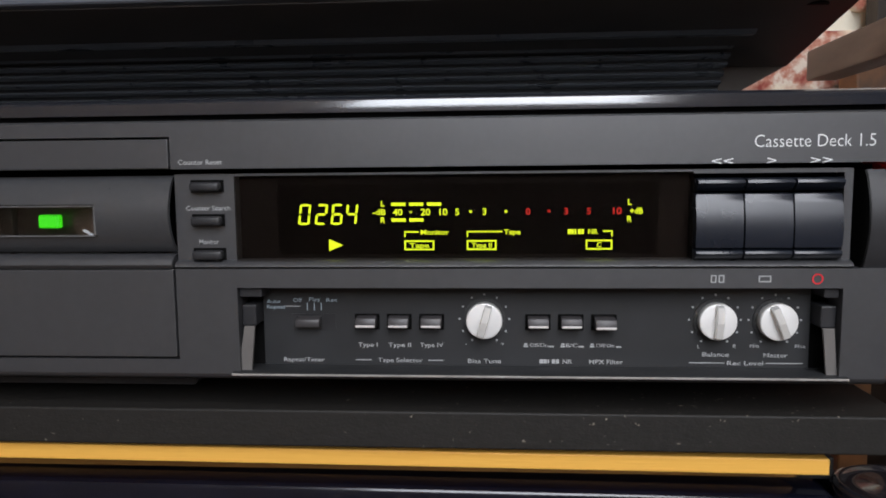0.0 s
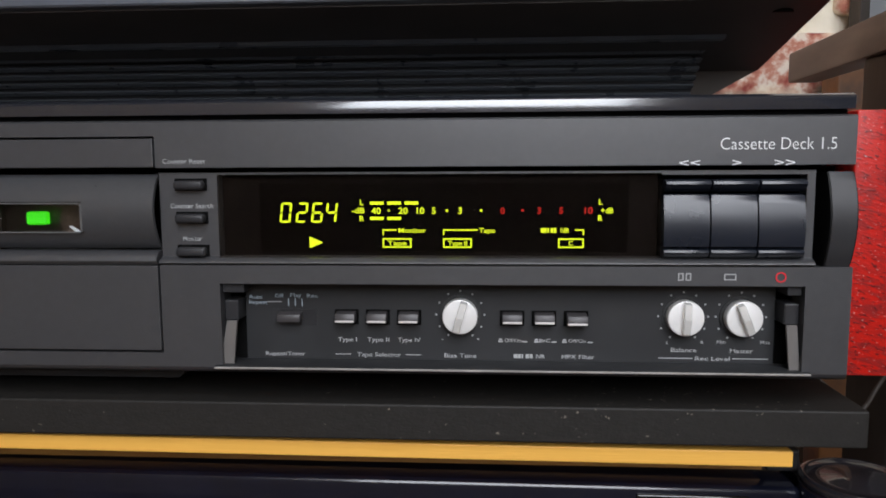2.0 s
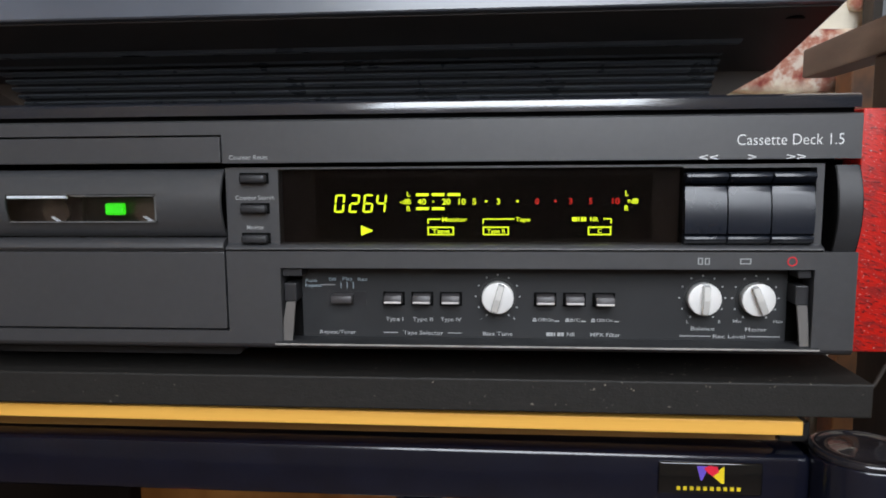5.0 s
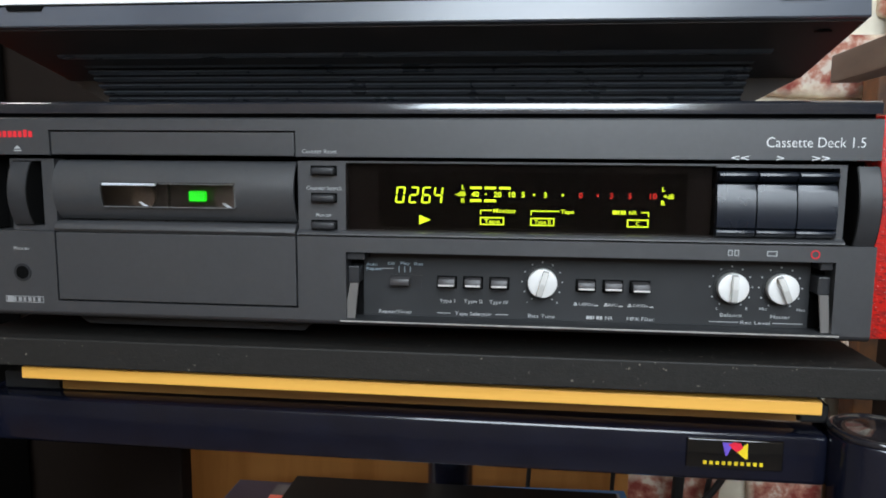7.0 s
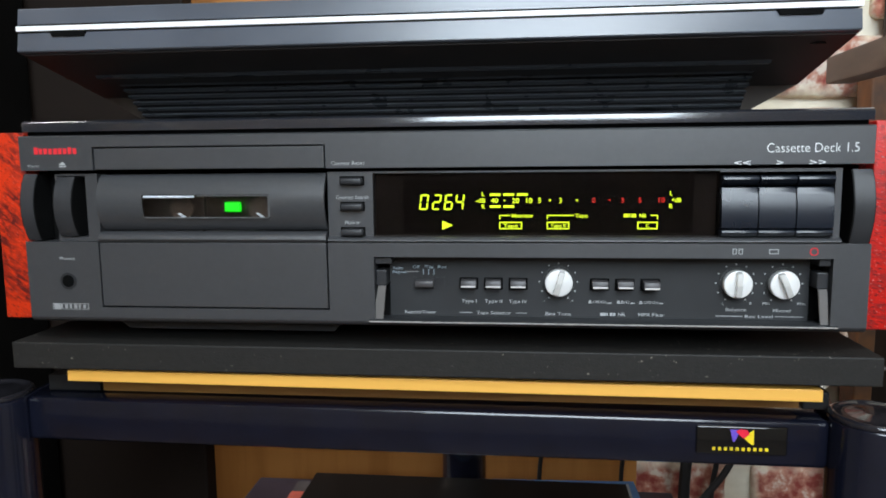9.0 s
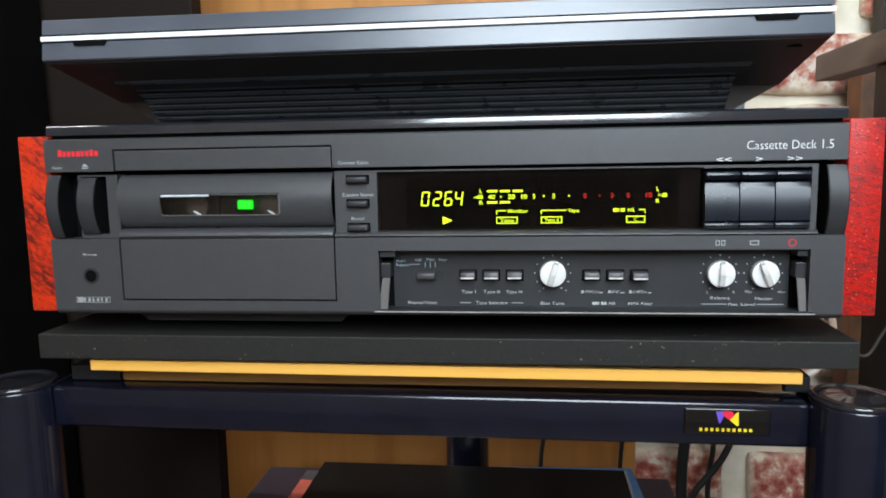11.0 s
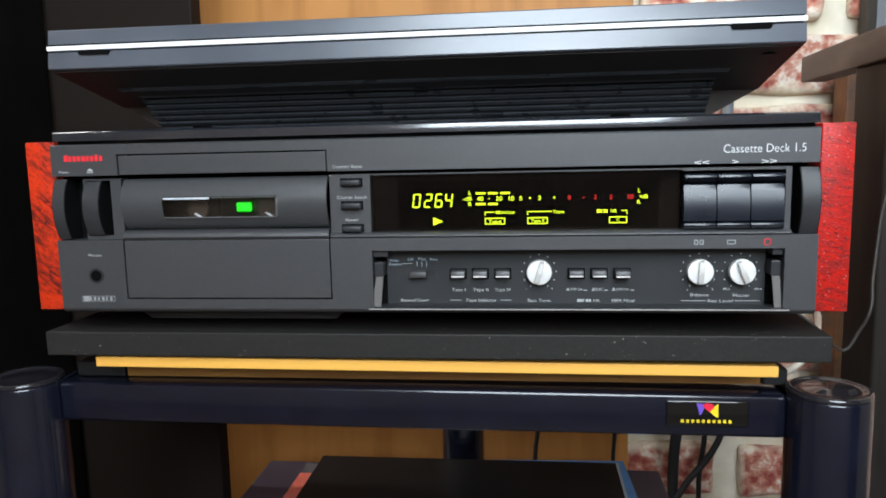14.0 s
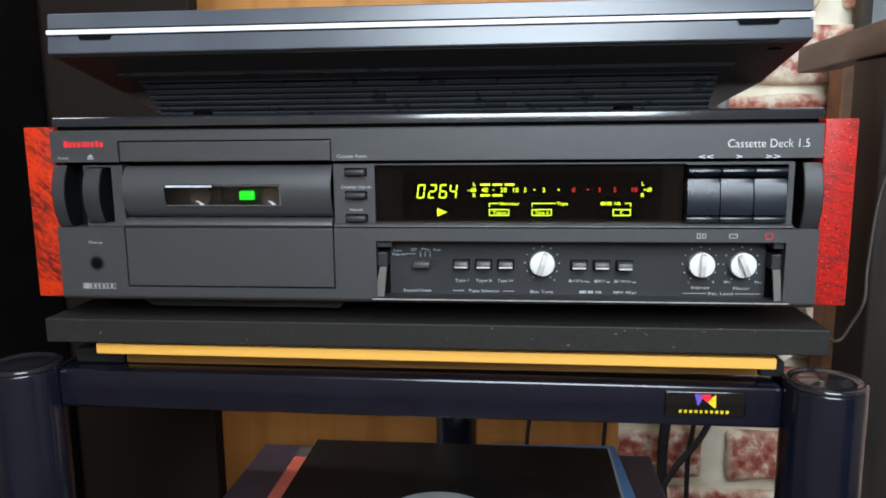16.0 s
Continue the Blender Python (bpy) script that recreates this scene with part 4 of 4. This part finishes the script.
for words, x, z, h, w, m in (
    ("Auto", -0.0148, 0.6272, 0.0015, 0.0055, PRINT_BLUE), ("Repeat", -0.0138, 0.6250, 0.0015, 0.0075, PRINT_BLUE),
    ("Off", -0.0050, 0.6277, 0.0015, 0.0036, PRINT_BLUE), ("Play", 0.0019, 0.6280, 0.0015, 0.0046, PRINT_BLUE), ("Rec", 0.0087, 0.6278, 0.0015, 0.0044, PRINT_BLUE),
    ("Repeat/Timer", -0.0030, 0.6036, 0.0016, 0.0165, PRINT_DIM), ("Type I", 0.0228, 0.6098, 0.0017, 0.0078, PRINT_DIM), ("Type II", 0.0355, 0.6098, 0.0017, 0.0090, PRINT_DIM), ("Type IV", 0.0482, 0.6098, 0.0017, 0.0092, PRINT_DIM),
    ("Tape Selector", 0.0357, 0.6036, 0.0017, 0.0180, PRINT_DIM), ("Bias Tune", 0.0690, 0.6035, 0.0017, 0.0130, PRINT_DIM),
    ("Off/On", 0.0902, 0.6100, 0.0014, 0.0070, PRINT_DIM), ("B/C", 0.1030, 0.6100, 0.0014, 0.0044, PRINT_DIM), ("Off/On", 0.1158, 0.6100, 0.0014, 0.0070, PRINT_DIM),
    ("NR", 0.1013, 0.6035, 0.0017, 0.0036, PRINT_DIM), ("MPX Filter", 0.1162, 0.6035, 0.0017, 0.0130, PRINT_DIM),
    ("Balance", 0.1578, 0.6068, 0.0017, 0.0100, PRINT_DIM), ("Master", 0.1802, 0.6066, 0.0017, 0.0090, PRINT_DIM), ("Rec Level", 0.1690, 0.6034, 0.0016, 0.0135, PRINT_DIM),
    ("L", 0.1513, 0.6098, 0.0014, None, PRINT_DIM), ("R", 0.1648, 0.6100, 0.0014, None, PRINT_DIM), ("Min", 0.1722, 0.6102, 0.0014, 0.0034, PRINT_DIM), ("Max", 0.1893, 0.6102, 0.0014, 0.0040, PRINT_DIM),
    ("-", 0.0618, 0.6104, 0.0016, None, PRINT_DIM), ("+", 0.0762, 0.6104, 0.0016, None, PRINT_DIM),
):
    printed("printing", lettering(words, x, z, Q, h, w, thick=0.004), m, panel)
bm = bmesh.new()
for i, w in enumerate((0.0015, 0.0013, 0.0006, 0.0013, 0.0012)):
    box(0.0905 + i * 0.0016, 0.0905 + i * 0.0016 + w, Q, Q + 0.0001, 0.6027, 0.6043, bm=bm)
printed("maker_mark", bm, PRINT_DIM, panel)
for x0, x1, z in ((0.0178, 0.0242, 0.6036), (0.0468, 0.0530, 0.6036), (0.1480, 0.1612, 0.6034), (0.1768, 0.1905, 0.6034), (-0.0100, -0.0040, 0.6252)):
    part("rule", box(x0, x1, Q, Q + 0.0001, z - 0.00016, z + 0.00016), PRINT_DIM, panel)
for x in (-0.0012, 0.0016, 0.0044):
    part("rule", box(x - 0.00017, x + 0.00017, Q, Q + 0.0001, 0.6235, 0.6266), PRINT_BLUE, panel)
for x in (0.0852, 0.0996, 0.1108):
    part("state_mark", box(x - 0.0009, x + 0.0009, Q, Q + 0.0001, 0.6092, 0.6098, bm=box(x - 0.0006, x + 0.0006, Q, Q + 0.0001, 0.6100, 0.6107)), PRINT_DIM, panel)
for x in (0.0950, 0.1066, 0.1210):
    part("state_mark", box(x - 0.0010, x + 0.0010, Q, Q + 0.0001, 0.6092, 0.6097), PRINT_DIM, panel)

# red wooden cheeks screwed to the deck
for x0, x1, lab, stain in ((-0.2350, -0.2165, "red lacquered wooden cheek with bold grain", CHEEK_BOLD), (0.2170, 0.2343, "red lacquered wooden cheek with painted gloss specks", CHEEK_GLINTED)):
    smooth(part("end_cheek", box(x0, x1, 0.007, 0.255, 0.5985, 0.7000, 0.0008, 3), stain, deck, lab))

# ---- turntable on a ribbed pedestal, standing on the deck ----
turntable = thing("turntable", (0, 0.17, 0.7062), "slate grey turntable with a bright trim line on a ribbed base", "turntable")
TL, TR = -0.2085, 0.2040
FALL = -0.0030 / 0.41
smooth(part("plinth_top", prism([(-0.0018, 0.7545), (-0.0007, 0.7620), (0.0, 0.7626), (0.33, 0.7626), (0.33, 0.7545)], TL, TR, bev=0.0004), PLINTH, turntable), 30)
part("trim_recess", box(TL + 0.001, TR - 0.001, -0.0010, 0.32, 0.7505, 0.7545), VOID, turntable)
part("trim_line", box(TL, TR, -0.0034, 0.30, 0.7508, 0.7534, 0.0003), ALU, turntable, "bright aluminium trim line")
low = prism([(-0.0022, 0.7500), (-0.0036, 0.7410), (-0.0030, 0.7403), (0.0745, 0.7235), (0.33, 0.7235), (0.33, 0.7500)], TL, TR, bev=0.0005)
smooth(part("plinth_lower", low, PLINTH, turntable), 30)
part("underside", prism([(0.0000, 0.7396), (0.0740, 0.7232), (0.0740, 0.7228), (0.0, 0.7391)], TL + 0.0008, TR - 0.0008), PLINTH_UNDER, turntable, "matt black underside")
for x0, x1 in ((-0.1900, -0.1705), (0.1665, 0.1875)):
    part("finger_notch", slab([(x0, 0.7503), (x1, 0.7503), (x1 - 0.0012, 0.7480), (x0 + 0.0012, 0.7480)], -0.0036, 0.002), VOID, turntable, "dark finger notch")
hull = slab([(TL, 0.7234), (TR, 0.7234), (0.1725, 0.7062), (-0.1790, 0.7062)], 0.0745, 0.30)
part("lower_hull", hull, HULL, turntable)
smooth(part("screw_head", rod((0.190, 0.012, 0.7386), (0.190, 0.012, 0.7365), 0.0040, seg=20), VOID, turntable))
part("pedestal", prism([(0.0500, 0.7310), (0.0715, 0.7062), (0.0743, 0.7062), (0.0743, 0.7238)], -0.1790, 0.1712), FASCIA_DARK, turntable)
part("pedestal_brow", prism([(0.0290, 0.7338), (0.0340, 0.7306), (0.0520, 0.7306), (0.0520, 0.7290)], -0.1880, 0.1760), RIB, turntable)
for i in range(7):
    u = i / 6
    z, y = 0.7288 - 0.0206 * u, 0.0480 + 0.0200 * u
    x0, x1 = -0.1838 + 0.0050 * u, 0.1724 - 0.0016 * u
    smooth(part("rib", prism([(y + 0.0040, z + 0.0012), (y + 0.0009, z + 0.0009), (y, z), (y + 0.0009, z - 0.0007), (y + 0.0050, z - 0.0013)], x0, x1), RIB, turntable))

for x in (-0.150, 0.120):
    smooth(part("foot", lathe(x, 0.066, 0.7060, [(0.0060, 0.0), (0.0064, 0.0010), (0.0060, 0.0034)], 20), VOID, turntable, "small black rubber foot"))

# ---- things on the lower shelf ----
unit = thing("player_unit", (-0.01, 0.18, 0.3127), "dusky navy hi-fi unit on the lower shelf", "hi-fi unit")
part("case", box(-0.212, 0.192, 0.045, 0.318, 0.316, 0.3655, 0.002), PURPLE, unit)
for x in (-0.17, 0.15):
    for y in (0.08, 0.28):
        part("foot", rod((x, y, 0.3126), (x, y, 0.3162), 0.012, seg=20), CABLE, unit)
under = thing("record_sleeve", (-0.012, 0.150, 0.3657), "coral red record sleeve peeping out of the stack", "record sleeve", "record sleeves")
part("sleeve", box(-0.1690, 0.1425, -0.005, 0.306, 0.3657, 0.3680, 0.0004), CORAL, under)
part("border_print", box(-0.1688, -0.1400, 0.284, 0.3055, 0.3680, 0.3682), DULL, under, "dull grey printed border")
middle = thing("record_sleeve", (0.005, 0.165, 0.3683), "bright blue record sleeve lying askew under a black one", "record sleeve", "record sleeves")
b = box(-0.1480, 0.1600, -0.1560, 0.1600, 0.3683, 0.3704, 0.0004)
b.transform(Matrix.Translation((0.0045, 0.1612, 0)) @ Matrix.Rotation(radians(2.4), 4, "Z"))
part("sleeve", b, BLUE, middle)
upper = thing("record_sleeve", (0.0, 0.165, 0.3705), "black record sleeve with a pale edge line and disc", "record sleeve", "record sleeves")
part("sleeve", box(-0.1535, 0.1512, 0.0105, 0.3165, 0.3705, 0.3727, 0.0004), SLEEVE, upper)
part("edge_line", box(0.1488, 0.1511, 0.0110, 0.3160, 0.3727, 0.3729), PALE, upper, "pale printed line")
part("disc_print", rod((-0.010, 0.160, 0.3727), (-0.010, 0.160, 0.3729), 0.052, seg=48), PALE, upper, "pale printed disc")

# ---- behind the rack ----
solid("plywood_sheet", box(-0.480, 0.178, 0.440, 0.462, 0.0, 1.35, 0.001), PLY, (-0.1, 0.45, 0), "orange plywood sheet leaning on the brick wall", "plywood sheet")
cab = thing("tall_panel", (-0.45, 0.25, 0), "tall dark brown wooden panel standing behind the rack", "panel")
part("sheet", box(-0.80, -0.2310, 0.238, 0.258, 0.0, 1.45, 0.002), CABINET, cab)
part("edge_strip", box(-0.3790, -0.3765, 0.2330, 0.2380, 0.0, 0.60), EDGING, cab, "thin paler edging strip")
spk = thing("loudspeaker", (-0.55, 0.15, 0), "black loudspeaker box beside the rack", "loudspeaker")
part("cabinet", box(-0.80, -0.365, 0.06, 0.230, 0.0, 1.00, 0.004), BLACK_BOX, spk)
part("grille", box(-0.785, -0.380, 0.050, 0.060, 0.015, 0.985, 0.004), BLACK_BOX, spk)

stool = thing("wooden_table", (0.40, 0.2, 0), "weathered grey-brown wooden table frame beside the rack", "table")
rail = bmesh.new()
rb = box(0.0, 0.024, -0.30, 0.165, -0.012, 0.012, 0.002, 2)
rb.transform(Matrix.Translation((0.313, 0.19, 0.758)) @ Matrix.Rotation(radians(-4), 4, "Z"))
smooth(part("rail", rb, GREYWOOD, stool))
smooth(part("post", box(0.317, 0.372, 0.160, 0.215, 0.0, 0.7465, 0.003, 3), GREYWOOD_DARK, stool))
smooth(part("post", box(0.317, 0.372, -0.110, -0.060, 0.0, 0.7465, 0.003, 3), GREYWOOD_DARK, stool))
# upright added in place of an orange-brown shaded patch of the wall
solid("amber_shade_post", box(0.388, 0.4195, 0.405, 0.440, 0.0, 0.775, 0.002), AMBER, (0.40, 0.42, 0), "amber brown upright painted as shade on the brick wall", "wooden post")

wire([(0.238, 0.42, 0.50), (0.234, 0.425, 0.40), (0.226, 0.42, 0.33), (0.228, 0.42, 0.24), (0.235, 0.42, 0.0)], 0.0062, "power_cable", CABLE, "thick black cable hanging behind the rack", "cable")
wire([(0.300, 0.41, 0.46), (0.272, 0.41, 0.36), (0.236, 0.41, 0.305), (0.226, 0.41, 0.27), (0.258, 0.41, 0.22), (0.30, 0.41, 0.0)], 0.0038, "audio_cable", CABLE, "thin black cable looping behind the rack", "cable")
wire([(0.262, 0.43, 0.48), (0.262, 0.43, 0.36), (0.257, 0.43, 0.28), (0.268, 0.43, 0.0)], 0.0030, "audio_cable", CABLE, "thin black cable behind the rack", "cable")
wire([(0.160, 0.42, 0.50), (0.160, 0.42, 0.37), (0.158, 0.42, 0.30), (0.16, 0.42, 0.0)], 0.0024, "audio_cable", CABLE, "thin black cable behind the rack", "cable")
wire([(0.155, 0.41, 0.46), (0.128, 0.41, 0.418), (0.095, 0.41, 0.385), (0.07, 0.41, 0.35), (0.06, 0.41, 0.0)], 0.0024, "audio_cable", CABLE, "thin black cable behind the rack", "cable")
# thin wire modelled in place of a pale curved reflection by the post
wire([(0.232, 0.14, 0.585), (0.262, 0.13, 0.562), (0.283, 0.13, 0.543), (0.294, 0.13, 0.557), (0.301, 0.13, 0.574), (0.306, 0.14, 0.600), (0.318, 0.150, 0.66), (0.345, 0.150, 0.70), (0.345, 0.150, 0.745)], 0.0012, "power_cable", BEIGE_LOOP, "thin beige loop modelled for a curved reflection", "cable")
wire([(0.170, 0.35, 0.5715), (0.215, 0.30, 0.560), (0.262, 0.240, 0.4965), (0.291, 0.22, 0.511), (0.330, 0.30, 0.53), (0.36, 0.44, 0.53)], 0.0030, "power_cable", CREAM_CABLE, "cream flex beside the rack", "cable")
smooth(solid("conduit", rod((0.283, 0.452, 0.55), (0.283, 0.452, 0.83), 0.006, seg=16), PIPE, (0.283, 0.452, 0.55), "grey conduit fixed to the brick wall", "conduit"))
upright = thing("wall_frame", (0.44, 0.45, 0), "white painted frame with a grey and brown edge on the wall", "frame")
part("brown_strip", box(0.4175, 0.4265, 0.436, 0.458, 0.0, 1.40, 0.001), GREYWOOD_DARK, upright, "brown wooden strip")
part("grey_strip", box(0.4268, 0.4440, 0.440, 0.458, 0.0, 1.40, 0.002), PIPE, upright, "blue-grey strip")
part("white_board", box(0.4443, 0.5300, 0.434, 0.458, 0.0, 1.40, 0.002), FRAME_WHITE, upright)

# ---- bricks, each on its own ----
brick_meshes = []
for k in range(6):
    bm = box(-0.097, 0.097, -0.012, 0.008, -0.0315, 0.0315, 0.007, 2)
    bmesh.ops.subdivide_edges(bm, edges=[e for e in bm.edges if e.calc_length() > 0.03], cuts=5, use_grid_fill=True)
    for v in bm.verts:
        n = noise.noise_vector(v.co * 22 + Vector((k * 7.3, 0, 0)))
        v.co += Vector((n.x * 0.007, n.y * 0.004, n.z * 0.005))
    me = bpy.data.meshes.new("brick")
    bm.to_mesh(me)
    bm.free()
    me.materials.append(BRICK)
    for p in me.polygons:
        p.use_smooth = True
    brick_meshes.append(me)
BRICK_X, BRICK_Z = 0.3925, 0.379
for r in range(-5, 13):
    for c in range(-3, 7):
        bx = BRICK_X + (c - 1) * 0.222 + (0.0 if r % 2 else 0.111) + (0.019 if r < 3 else 0.05 if r == 4 else 0)
        bz = BRICK_Z + r * 0.0778 + (0.008 if r > 2 else 0)
        if bx < -0.5 or bx > 1.3:
            continue
        ob = new("brick", random.choice(brick_meshes))
        ob.parent = wall_north
        ob.location = (bx + random.uniform(-0.004, 0.004), 0.006, bz + random.uniform(-0.002, 0.002))
        ob.rotation_euler = (0, random.uniform(-0.012, 0.012), 0)
